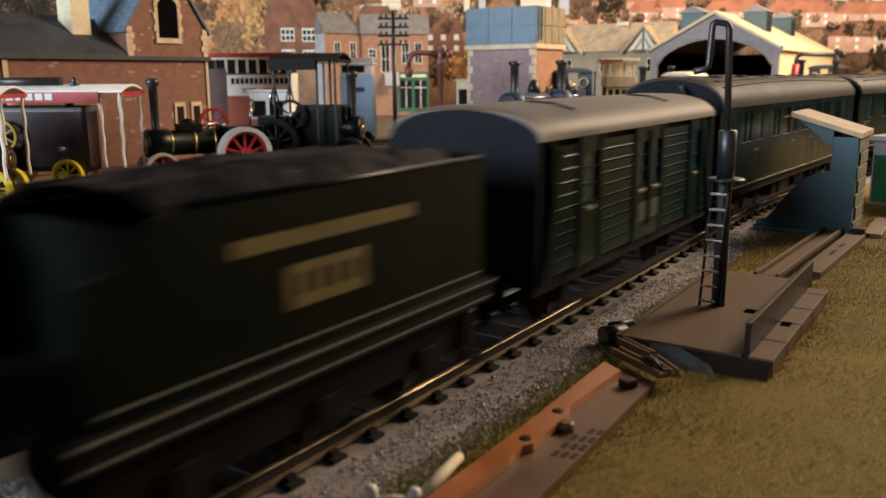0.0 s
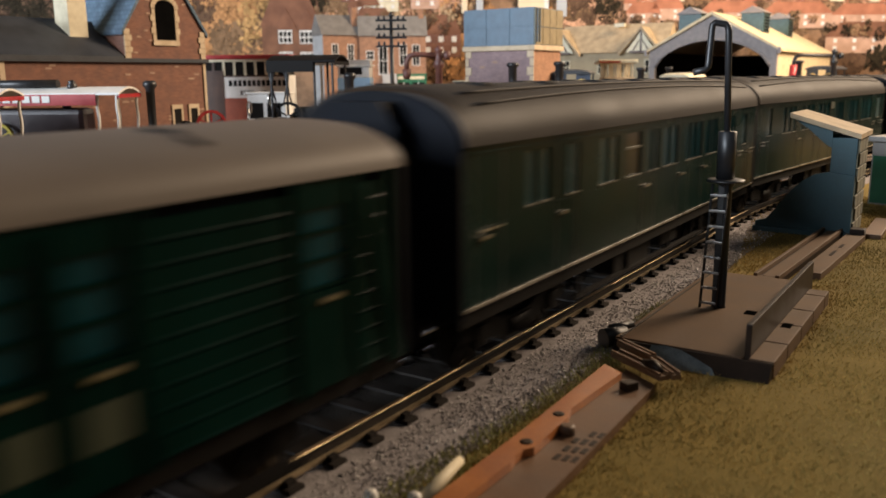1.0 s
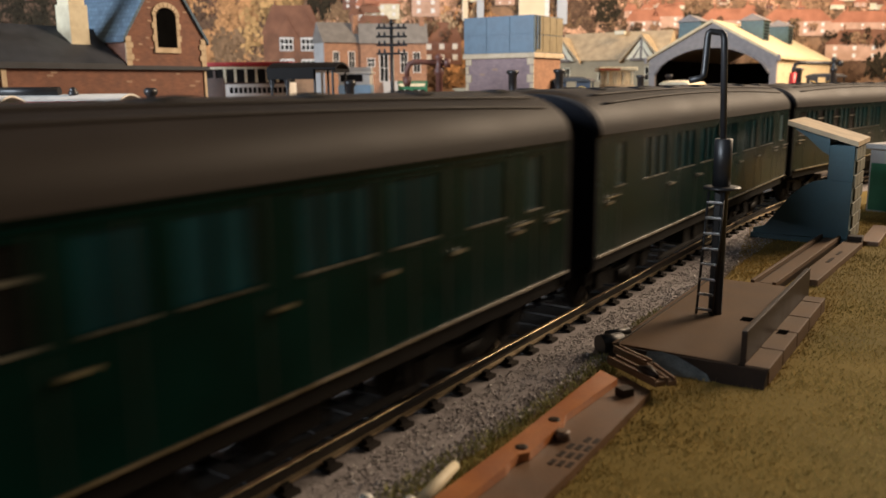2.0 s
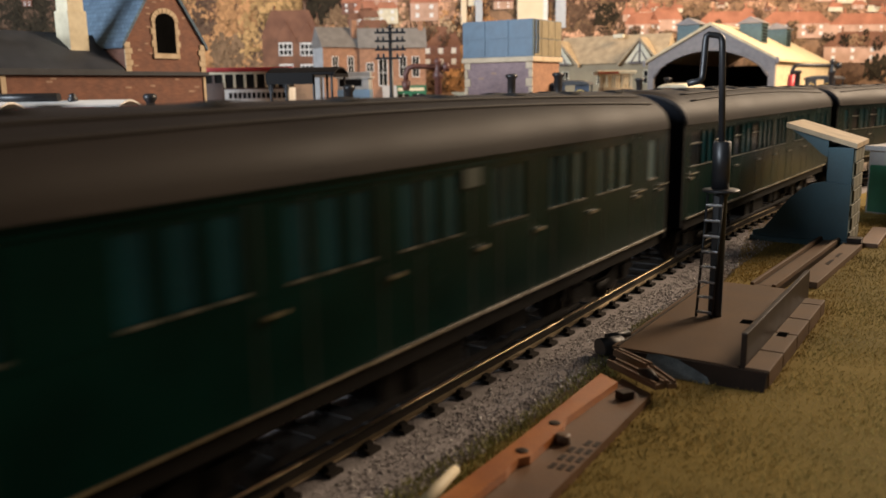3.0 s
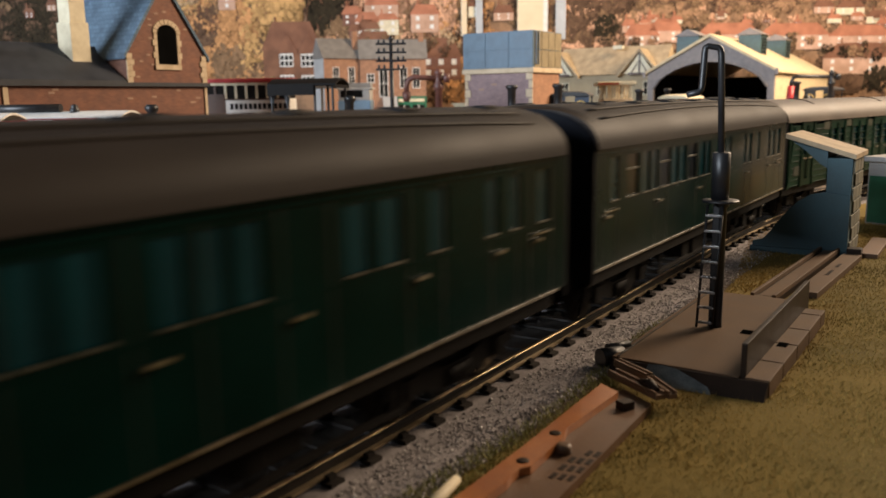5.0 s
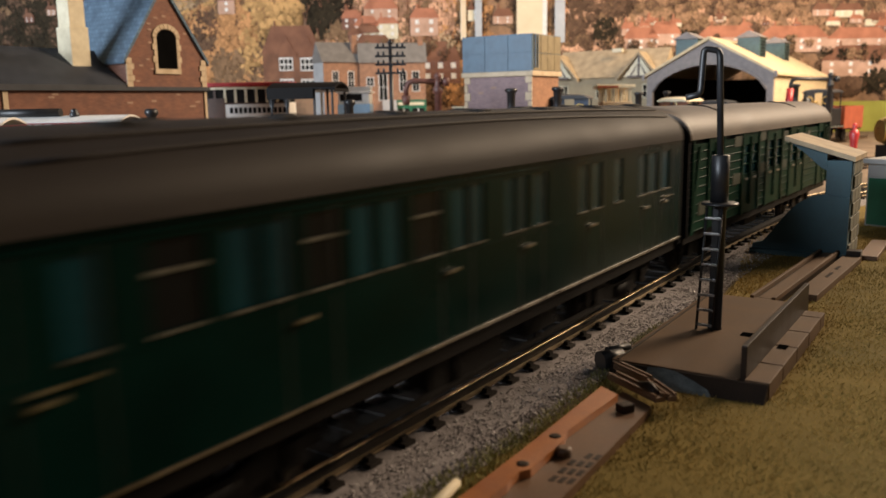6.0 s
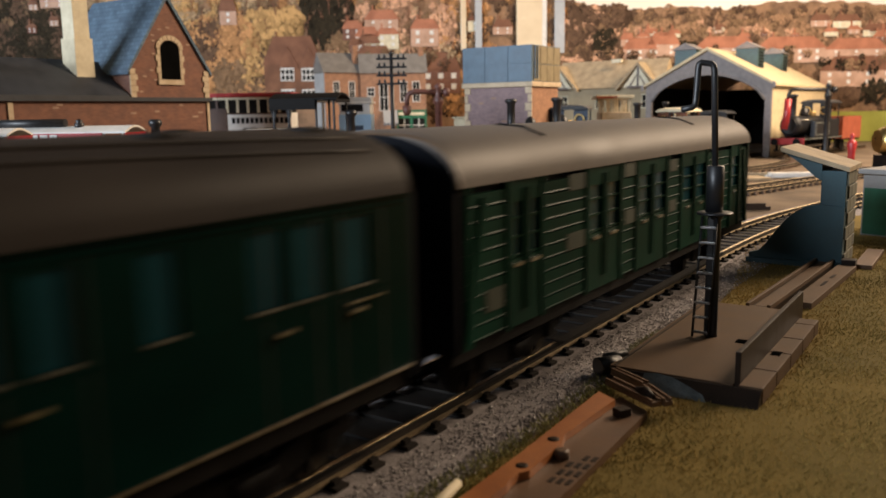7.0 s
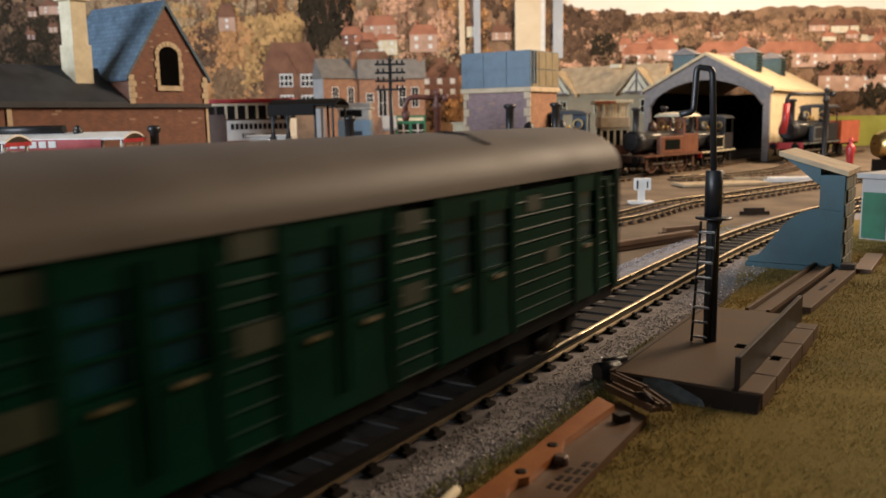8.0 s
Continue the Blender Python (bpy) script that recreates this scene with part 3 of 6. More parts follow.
def tender(s_mid):
    length, low, hw = 76.0, 18.2, 15.6
    root = thing("tender", mm(0, 0, 0), "dark green locomotive tender heaped with coal", "tender")
    # sides fall away at the front, where the cab opening begins
    for sx in (1, -1):
        bm = bmesh.new()
        prism(bm, ((-36, low), (38, low), (38, 38.6), (-24, 38.6), (-27, 37.8), (-29, 35.5), (-31, 33.6), (-36, 33.0)), "x", *((hw - 0.8, hw) if sx > 0 else (-hw, -hw + 0.8)))
        part("tank_side", bm, GREEN_DARK, root)
    for r in ((-hw + 0.8, 37.0, low, hw - 0.8, 38.0, 38.6), (-hw + 0.8, -25, low, hw - 0.8, -24, 36)):
        boxes("tank_end", GREEN_DARK, root, r)
    bm = bmesh.new()
    for sx in (1, -1):
        tube(bm, ((sx * (hw - 0.3), -24, 38.8), (sx * (hw - 0.3), 38, 38.8)), 0.55, 6)
    tube(bm, ((-hw, 37.6, 38.8), (hw, 37.6, 38.8)), 0.55, 6)
    part("tank_rim", bm, GREEN_DARK, root)
    boxes("running_plate", SOOT, root, (-16.8, -39, 17.2, 16.8, 40, 18.2))
    for r in ((-16.2, -38.5, 14.4, -15.2, 39.5, 17.2), (15.2, -38.5, 14.4, 16.2, 39.5, 17.2)):
        boxes("valance", SOOT, root, r)
    boxes("lining_strip", GREY_LINE, root, (16.8, -39, 17.8, 16.95, 40, 18.1), (16.2, -38.5, 15.0, 16.35, 39.5, 15.25), (hw, -35, 19.6, hw + 0.12, 37, 19.85), label="pale lining strip")
    boxes("name_band", GOLD, root, (hw + 0.05, -17, 32.0, hw + 0.15, 18, 34.0), label="yellow lettering band")
    boxes("number_panel", GOLD, root, (hw + 0.05, -8.5, 24.0, hw + 0.15, 6.5, 29.6), label="yellow number panel")
    for c in range(4):
        boxes("dark_stroke", GREEN_DARK, root, (hw + 0.15, -6.5 + c * 3.2, 25.6, hw + 0.2, -5.2 + c * 3.2, 28.4))
    n, m = 26, 12
    vs, fs = [], []
    for i in range(n + 1):
        for j in range(m + 1):
            x, y = -14.6 + 29.2 * j / m, -24 + 61 * i / n
            e = min(1.0, (14.6 - abs(x)) / 7.0)
            vs.append((x, y, 37.2 + 4.0 * e * (0.55 + 0.45 * math.cos((y - 4) / 24)) + 1.0 * noise.noise((x / 2.2, y / 2.2, 5))))
    for i in range(n):
        for j in range(m):
            a = i * (m + 1) + j
            fs.append((a, a + 1, a + m + 2, a + m + 1))
    meshed("coal_load", vs, fs, COAL, label="heaped black coal", parent=root)
    boxes("tank_bottom", SOOT, root, (-hw + 0.8, -36, low - 0.4, hw - 0.8, 37, low + 0.6))
    for sx in (-1, 1):
        boxes("axle_frame", SOOT, root, (sx * 12.4 - 0.6, -36, 6.5, sx * 12.4 + 0.6, 37, 13.4))
        for y in (-24, 0, 24):
            boxes("axle_box", SOOT, root, (sx * 13.4 - 0.8, y - 2.2, 5.0, sx * 13.4 + 0.8, y + 2.2, 10.0), bev=0.3)
        boxes("step", SOOT, root, (sx * 14.5 - 1.6, 34, 4.4, sx * 14.5 + 1.6, 38, 5.0), (sx * 14 - 0.4, 35, 4.4, sx * 14 + 0.4, 37, 13.2))
    for y in (-24, 0, 24):
        wheelset(root, y, 7.6)
    coupling(root, 36, 1)
    return root, s_mid, 24.0


def engine_cab(s_mid):
    """The rear of the engine: cab, footplate and firebox."""
    root = thing("locomotive", mm(0, 0, 0), "dark green steam locomotive with an open-backed cab", "locomotive")
    for sx in (1, -1):
        bm = bmesh.new()
        xa, xb = (14.8, 15.8) if sx > 0 else (-15.8, -14.8)
        prism(bm, ((-22, 17), (14, 17), (14, 30), (9, 31.5), (7, 34), (7, 38), (14, 40), (14, 43), (-22, 43)), "x", xa, xb)
        part("cab_side", bm, GREEN_DARK, root)
    ob = shell_roof(root, 15.8, 43.0, 49.5, 42.0, BLACK, "black cab roof")
    ob.matrix_basis = mm(0, -2, 0)
    boxes("footplate", SOOT, root, (-16.5, -110, 15.6, 16.5, 18, 17.0))
    boxes("cab_front", GREEN_DARK, root, (-14.8, -23, 17, 14.8, -22, 43))
    bm = bmesh.new()
    ringed(bm, ((10.5, -108), (11.5, -107), (12.5, -70), (13.2, -23)), (0, 0, 30), "y", 28)
    part("boiler", bm, GREEN_DARK, root)
    boxes("frame", SOOT, root, (-7, -108, 7, 7, 14, 15.6))
    for y in (-90, -60, -30):
        wheelset(root, y, 11.0)
    return root, s_mid, 30.0


TRAIN = [
    engine_cab(18.0),
    tender(82.0),
    luggage_van(194.0, 111.0, [(-50, -38), (-27, -7), (12, 34), (45, 52)], [(-38, -27, 1), (-7, 2.5, 1), (2.5, 12, 1), (34, 45, 1)],
                "dark green planked four-wheeled luggage van", GREEN, [(-4, 17.5, 5, 4.5), (4.6, 17.5, 5, 4.5)], True, 40.0, 46.4),
    carriage(360.5, [(-71.8, 4.2), (-66.3, 4.2), (-54, 6), (-38.2, 4.6), (-32.8, 4.6), (-21, 9.5), (-9.8, 3.6), (-5.6, 3.6), (2.4, 5), (8.2, 5), (20.2, 4), (25.2, 4), (30.2, 4),
                     (38.4, 3.4), (42.3, 3.4), (46.2, 3.4), (58.6, 3.4), (62.5, 3.4), (66.4, 3.4), (79.8, 5.5)],
             "dark green brake carriage with teal windows", GREEN, (-90, -60, -14, 13, 34, 52, 72, 86)),
    carriage(565.0, [(-82, 5.5), (-65, 4), (-59, 4), (-53, 4), (-41.6, 4), (-35.6, 4), (-29.6, 4), (-18.6, 4), (-12.8, 4), (-7, 4), (7, 3.6), (11.2, 3.6), (15.4, 3.6),
                     (29, 4.4), (34, 4.4), (40.5, 5.4), (52.6, 5), (59, 5), (66, 6), (84.5, 6.4)],
             "dark green compartment carriage with close-set teal windows", GREEN, (-90, -48, -24, 0, 21, 46, 72, 88), 189.0, (84.5,)),
    carriage(777.0, [(-88.5, 9.4), (-80.8, 4.6), (-75.2, 4.6), (-67.7, 7.6), (-60.6, 4.6), (-55, 4.6), (-47.6, 7), (-40, 4.6), (-34, 4.6), (-26.6, 7.2), (-18.5, 4.6), (-12.7, 4.6), (-7, 4.6),
                     (3, 4.2), (8.5, 4.2), (14, 4.2), (33.3, 5.5), (40.5, 5.5), (52.7, 4.9), (69, 4.4), (77, 4.1), (88, 5)],
             "dark green corridor carriage with teal windows", GREEN, (-94, -70, -50, -24, -1, 20, 46, 70, 84), 196.0),
    carriage(985.0, [(-84, 5), (-73, 7.6), (-64, 5), (-58, 5), (-50, 7.6), (-42, 5), (-35.6, 5), (-26.8, 8), (-17.6, 4.6), (-12.2, 4.6), (-1, 3.6), (3.6, 3.8), (10.7, 5.9),
                     (30.4, 4.9), (37.5, 4.6), (49.7, 4.8), (65.1, 5.8), (72.8, 6.4), (81.8, 6.6)],
             "green brake carriage with a few teal windows", GREEN, (-90, -56, -22, 4, 33, 66, 80)),
    luggage_van(1190.0, 193.5, [(-94, -80), (-66, -45), (-25, -15), (8, 20), (45, 72), (84, 94)], [(-80, -73, 1), (-73, -66, 1), (-45, -35, 1), (-35, -25, 1), (-15, -3.5, 1), (-3.5, 8, 1), (20, 32.5, 1), (32.5, 45, 1), (72, 84, 1)],
                "bright green planked bogie luggage van at the tail", GREEN_VAN,
                [(-54, 36.4, 8, 3.4), (-55, 24, 9, 3.6), (-23, 37, 7, 3.2), (-22.5, 25.6, 7, 3.4), (10, 36, 6, 3.2), (10, 25, 6, 3.2), (50, 35, 6, 3), (58, 24, 6, 3), (-88, 18, 6, 4)], False),
]
boxes("destination_board", LABEL, TRAIN[4][0], (17.22, -4.2, 36.6, 17.4, 1.0, 39.6), label="small cream destination board")


def run_at(t):
    """How far the train has come, mm."""
    return 156.0 * t - 2.25 * t * t


def stock_pose(s_mid, base, t):
    s = s_mid - run_at(t)
    x0, y0, _ = line_at(s - base)
    x1, y1, _ = line_at(s + base)
    return mm((x0 + x1) / 2 + 0.6, (y0 + y1) / 2, 0.0, math.degrees(math.atan2(-(x1 - x0), y1 - y0)))


def motions():
    for root, s_mid, base in TRAIN:
        walk(root, [(k / 5, stock_pose(s_mid, base, k / 5)) for k in range(41)])
    for ob, y, r in WHEELS:
        walk(ob, [(k / 15, mm(0, y, r, 0, math.degrees(run_at(k / 15) / r))) for k in range(121)])

# ---- lineside apparatus ----
def mail_apparatus():
    root = thing("mail_bag_apparatus", mm(0, 0, 0), "brown plastic mail pick-up apparatus with a black ladder post", "lineside apparatus")
    bm = bmesh.new()
    box(bm, 25.5, 157.5, -3.6, 50.8, 226, -0.1, 0.25)
    part("base_plate", bm, PLATE, root, "flat brown base plate")
    bm = bmesh.new()
    prism(bm, ((157.45, -0.45), (156.9, -0.45), (153.0, -4.2), (157.45, -4.2)), "x", 25.8, 56.2)
    part("front_skirt", bm, BROWN_DARK, root, "dark sloping front edge")
    boxes("edge_groove", BROWN_DARK, root, (26.4, 158, -0.1, 26.9, 224, 0.05))
    boxes("plate_slot", PIT, root, (43.6, 187.5, -0.1, 45.9, 190.5, 0.06))
    bm = bmesh.new()
    box(bm, 50.8, 158.5, -3.5, 51.9, 222, 6.2, 0.2)
    part("guide_board", bm, BROWN_DARK, root, "upright brown guide board")
    bm = bmesh.new()
    for y in (172, 188, 203, 214):
        box(bm, 50.5, y, 2.0, 50.8, y + 1, 5.6)
    part("board_rib", bm, BROWN, root)
    bm = bmesh.new()
    y = 157.5
    for d in (12.5, 14.0, 13.5, 15.0, 6.0):
        box(bm, 51.9, y, -3.5, 56.4, y + d - 0.5, 0.0, 0.15)
        y += d
    part("step_plank", bm, PLATE, root, "brown stepping plank in short lengths")
    boxes("plank_slot", PIT, root, (52.6, 181, 0.0, 54.6, 184.5, 0.06))
    bm = bmesh.new()
    tube(bm, ((22.5, 158.5, -1.4), (25.5, 163, -1.2)), [2.1, 1.9], 12)
    tube(bm, ((23, 161, 0.4), (26, 166, 0.3)), 0.8, 8)
    part("pivot_drum", bm, BLACK, root)
    # blue-grey patch of dried glue on the front edge
    bm = bmesh.new()
    rim = ((33.4, 0.0), (36.2, -0.06), (39.4, 0.02), (41.0, 0.14), (43.2, 0.3), (45.8, 0.52), (47.2, 0.9), (44.0, 1.0), (38.5, 0.98), (35.4, 0.8), (33.2, 0.4))
    prism(bm, [(x, f * 5.4) for x, f in rim], "z", -0.15, 0.3, Matrix.Translation((0, 156.9, -0.45)) @ Matrix.Rotation(math.atan2(-3.75, -3.9), 4, "X") @ Matrix.Scale(1, 4))
    part("glue_patch", bm, GLUE, root, "patch of dried grey-blue glue")
    # post with its ladder
    bm = bmesh.new()
    ringed(bm, ((1.25, 0), (1.2, 0.6), (1.15, 27.5), (1.6, 28), (1.6, 29)), (37.6, 190.5, -0.1), "z", 20)
    part("post", bm, BLACK, root)
    bm = bmesh.new()
    box(bm, 35.9, 189.4, 0, 38.3, 191.6, 28.2, 0.3)
    part("ladder_backing", bm, BLACK, root)
    bm = bmesh.new()
    ringed(bm, ((2.3, 0), (4.0, 0.25), (4.1, 0.55), (3.9, 0.8), (2.3, 0.9)), (37.3, 190.5, 28.4), "z", 32)
    part("collar_ring", bm, BLACK, root, "flat black collar ring")
    bm = bmesh.new()
    ringed(bm, ((1.95, 29.2), (1.95, 39.6), (1.7, 39.8)), (37.1, 190.5, 0), "z", 24)
    part("socket", bm, BLACK, root)
    bm = bmesh.new()
    tube(bm, ((37.0, 190.5, 39), (36.1, 190.3, 61.0), (35.9, 190.2, 62.0), (35.4, 190.0, 62.5), (33.5, 189.1, 62.8), (33.0, 188.9, 62.4), (32.9, 188.8, 61.4), (32.6, 188.7, 54.6), (32.5, 188.6, 53.5), (31.9, 188.3, 52.9), (29.8, 187.3, 52.4)), 0.72, 12)
    part("hook_rod", bm, BLACK, root, "bent black bag hook")
    bm = bmesh.new()
    for d in (-1.75, 1.75):
        tube(bm, ((35.5 + d, 187.9, 0), (36.6 + d * 0.95, 188.8, 28.2)), 0.34, 6)
    part("ladder_rail", bm, BLACK, root)
    for k in range(8):
        f = (k + 0.35) / 8
        bm = bmesh.new()
        x, y, z = 35.5 + 1.1 * f, 187.9 + 0.9 * f, 28.0 * f
        box(bm, x - 1.8, y - 0.6, z - 0.26, x + 1.8, y + 0.4, z + 0.26, 0.1)
        part("rung", bm, RUNG, root, "shiny black rung with its highlight put into a pale colour")
    return root


def trip_ramp():
    root = thing("trip_ramp", mm(0, 0, 0), "brown plastic trip ramp with an orange lever", "lineside apparatus")
    bm = bmesh.new()
    prism(bm, ((31.6, 60), (42.6, 60), (40.2, 139.5), (33.0, 144.5), (32.2, 120)), "z", -4.2, -1.8)
    part("base_strip", bm, BROWN, root)
    bm = bmesh.new()
    prism(bm, ((30.6, 78), (34.0, 78), (34.3, 97), (33.9, 99), (33.9, 101.5), (34.9, 103), (34.5, 115.5), (33.6, 117.8), (33.4, 119), (34.2, 138.8), (29.8, 141.6), (30.6, 108)), "z", -1.7, -0.4)
    part("lever", bm, ORANGE, root, "orange plastic lever")
    # pivot holes: flat dark discs stand in for the shade inside them
    for x, y in ((32.7, 115.8), (33.1, 104.0)):
        bm = bmesh.new()
        ringed(bm, ((0.95, 0), (0.95, 0.12), (0.6, 0.16)), (x, y, -0.4), "z", 16)
        part("pivot_hole", bm, BROWN_DARK, root)
    bm = bmesh.new()
    ringed(bm, ((1.3, 0), (1.3, 1.2), (0.8, 1.5)), (35.6, 112.6, -1.8), "z", 16)
    part("stop_boss", bm, BROWN, root)
    bm = bmesh.new()
    box(bm, -1.1, -1.3, 0, 1.1, 1.3, 1.5, 0.2, Matrix.Translation((37.0, 135.0, -1.8)) @ Matrix.Rotation(-0.5, 4, "Z"))
    part("block", bm, BROWN_DARK, root)
    for (x0, y0), (x1, y1), w in (((29.2, 148.4), (41.6, 140.4), 1.15), ((27.6, 154.8), (36.5, 149.2), 0.85), ((37.0, 148.0), (43.3, 141.8), 0.9)):
        d = Vector((x1 - x0, y1 - y0, 0))
        bm = bmesh.new()
        box(bm, 0, -w, -1.0, d.length, w, 0.0, 0.2, Matrix.Translation((x0, y0, 0)) @ Matrix.Rotation(math.atan2(d.y, d.x), 4, "Z"))
        for e in (-w + 0.25, w - 0.25):
            box(bm, 0.2, e - 0.2, 0.0, d.length - 0.2, e + 0.2, 0.45, 0, Matrix.Translation((x0, y0, 0)) @ Matrix.Rotation(math.atan2(d.y, d.x), 4, "Z"))
        part("clip_bar", bm, BROWN, root, "channelled brown clip bar")
    bm = bmesh.new()
    tube(bm, ((36.2, 144.4, 0.5), (38.6, 142.6, 0.7), (40.6, 141.4, 0.3)), [0.4, 1.1, 0.5], 10)
    part("clip_boss", bm, BROWN_DARK, root)
    for k in range(4):
        for x in (37.4, 38.7, 40.0):
            y = 103.5 + k * 3.2 + (x - 37) * 0.2
            if (k, x) != (3, 37.4):
                boxes("raised_mark", BROWN_DARK, root, (x, y, -1.8, x + 0.8, y + 1.9, -1.72))
    return root


def guide_tray():
    root = thing("guide_tray", mm(36, 229.5, -3.6, -2.7), "long brown grooved guide tray on the grass", "lineside apparatus")
    boxes("tray_floor", BROWN_DARK, root, (0, 0, 0, 6.6, 84, 2.0))
    boxes("side_plank", PLATE, root, (8.2, 14, 0, 14.0, 80, 2.2), bev=0.15)
    boxes("centre_strip", PLATE, root, (1.6, 3, 2.0, 4.9, 84, 2.3))
    bm = bmesh.new()
    for x0 in (0.0, 5.6):
        box(bm, x0, 0, 2.0, x0 + 1.0, 84, 3.4, 0.15)
    box(bm, 0, 0, 2.0, 6.6, 1.6, 2.6, 0.15)
    part("side_rim", bm, PLATE, root)
    boxes("marker_dash", BROWN_DARK, root, (10.6, 40, 2.2, 11.6, 48, 2.28), (10.6, 54, 2.2, 11.6, 60, 2.28))
    return root


def lineside_hut():
    root = thing("receiving_hut", mm(0, 0, 0), "slate-blue open lineside hut with a sloping tan roof", "hut")
    bm = bmesh.new()
    box(bm, 40.6, 312.6, -3.4, 48.6, 336, 30.5, 0.2)
    part("body", bm, HUTBLUE, root)
    bm = bmesh.new()
    prism(bm, ((17.5, -3.6), (48.6, -3.6), (48.6, 18), (40.0, 18.8), (36, 17.8), (32.5, 15.6), (29.4, 12.6), (26.4, 8.6), (23.6, 4.4), (21, 1.2), (17.5, 0.2)), "y", 311.6, 313.0)
    part("wing_screen", bm, HUTBLUE, root, "curved slate-blue side screen")
    boxes("wing_base", HUTBLUE, root, (17.0, 309.8, -3.6, 49.5, 316, -1.4))
    bm = bmesh.new()
    prism(bm, ((27.2, 37.2), (49.8, 30.4), (49.8, 32.0), (27.2, 38.8)), "y", 309.5, 340)
    part("roof", bm, TAN, root, "tan card roof")
    for k in range(7):
        for j in range(3):
            y = 313.4 + j * 7.4 + (k % 2) * 3.2
            bm = bmesh.new()
            box(bm, 48.6, y, -2.6 + k * 4.7, 49.2, min(y + 6.8, 335.8), 1.5 + k * 4.7, 0.15)
            part("stone_course", bm, HUTSTONE, root, "drab green stone courses")
    bm = bmesh.new()
    prism(bm, ((28.4, 36.4), (40.6, 32.9), (40.6, 27.0), (38.6, 28.2), (33, 33.2)), "y", 312.6, 335)
    part("roof_bracket", bm, HUTBLUE, root)
    boxes("foot_block", BROWN_DARK, root, (48.9, 308.6, -3.8, 53.4, 313.4, 0.4), bev=0.3)
    boxes("duckboard", BROWN, root, (52.2, 314, -3.6, 58, 352, -1.8), bev=0.2)
    return root


mail_apparatus()
trip_ramp()
guide_tray()
lineside_hut()

# ---- far side of the layout ----
SLATE = paint("slate_roof", (0.052, 0.056, 0.066), (0.034, 0.037, 0.044), 0.6, 0, 120, 0.2, spec=0.25)
SLATE_BLUE = paint("blue_slate", (0.105, 0.165, 0.22), (0.07, 0.115, 0.16), 0.5, 0, 120, 0.2)
QUOIN = paint("pale_stone", (0.58, 0.46, 0.32), (0.45, 0.34, 0.22), 0.75, 0, 200, 0.1)
SHEDGREY = paint("shed_stone", (0.27, 0.24, 0.23), (0.20, 0.18, 0.175), 0.75, 0, 200, 0.15)
SHEDWALL = paint("shed_cream", (0.66, 0.54, 0.34), (0.52, 0.41, 0.25), 0.75, 0, 150, 0.1)
DARKROOM = paint("interior_shade_dark", (0.02, 0.018, 0.017), (0.012, 0.011, 0.010), 0.9, 0, 100, 0.1, 900, 0.05)
VENT = paint("vent_teal", (0.05, 0.10, 0.10), (0.03, 0.06, 0.06), 0.5, 0, 200, 0.1)


def at_yard(u, w, z=-3.6, turn=0.0):
    """A pose in the yard, its x axis across and its y axis away from the camera side, turned by some degrees."""
    x, y = yard(u, w)
    return mm(x, y, z, math.degrees(YAW) + turn)


def brick_paper(name, a, b, mortar, scale, wide=0.0032, high=0.0011):
    """Printed brick courses with joints and blotches."""
    m = paint(name, a, b, 0.8, 0, 150, 0.1)
    nt = m.node_tree
    bs = nt.nodes["Principled BSDF"]
    tc = [n for n in nt.nodes if n.type == "TEX_COORD"][0]
    old = bs.inputs["Base Color"].links[0].from_socket
    sep = nt.nodes.new("ShaderNodeSeparateXYZ")
    nt.links.new(tc.outputs["Object"], sep.inputs[0])
    add = nt.nodes.new("ShaderNodeMath")
    nt.links.new(sep.outputs[0], add.inputs[0])
    nt.links.new(sep.outputs[1], add.inputs[1])
    com = nt.nodes.new("ShaderNodeCombineXYZ")
    nt.links.new(add.outputs[0], com.inputs[0])
    nt.links.new(sep.outputs[2], com.inputs[1])
    br = nt.nodes.new("ShaderNodeTexBrick")
    nt.links.new(com.outputs[0], br.inputs["Vector"])
    br.inputs["Scale"].default_value = 1.0
    br.inputs["Brick Width"].default_value, br.inputs["Row Height"].default_value = wide, high
    br.inputs["Mortar Size"].default_value = 0.00016
    br.inputs["Color1"].default_value, br.inputs["Color2"].default_value = (1, 1, 1, 1), (0.72, 0.7, 0.72, 1)
    br.inputs["Mortar"].default_value = (*mortar, 1)
    mix = nt.nodes.new("ShaderNodeMix")
    mix.data_type, mix.blend_type = "RGBA", "MULTIPLY"
    mix.inputs[0].default_value = 1.0
    nt.links.new(old, mix.inputs[6])
    nt.links.new(br.outputs["Color"], mix.inputs[7])
    nt.links.new(mix.outputs[2], bs.inputs["Base Color"])
    return m


BRICK = brick_paper("red_brick_paper", (0.25, 0.11, 0.07), (0.18, 0.078, 0.052), (0.85, 0.95, 1.0), 1)
BRICK_MAUVE = brick_paper("mauve_brick_paper", (0.32, 0.22, 0.21), (0.25, 0.17, 0.17), (0.9, 0.95, 1.0), 1)
BRICK_ORANGE = brick_paper("orange_brick_paper", (0.40, 0.205, 0.115), (0.29, 0.145, 0.082), (0.85, 0.9, 0.95), 1)
RUST = paint("red_oxide", (0.36, 0.09, 0.045), (0.26, 0.06, 0.03), 0.6, 0, 120, 0.1)
ROOF_CARD = paint("grey_card_roof", (0.22, 0.20, 0.18), (0.16, 0.145, 0.13), 0.7, 0, 120, 0.1)
TANK_LIT = paint("lamplit_tank_tan", (0.26, 0.21, 0.12), (0.19, 0.15, 0.085), 0.6, 0, 120, 0.1)
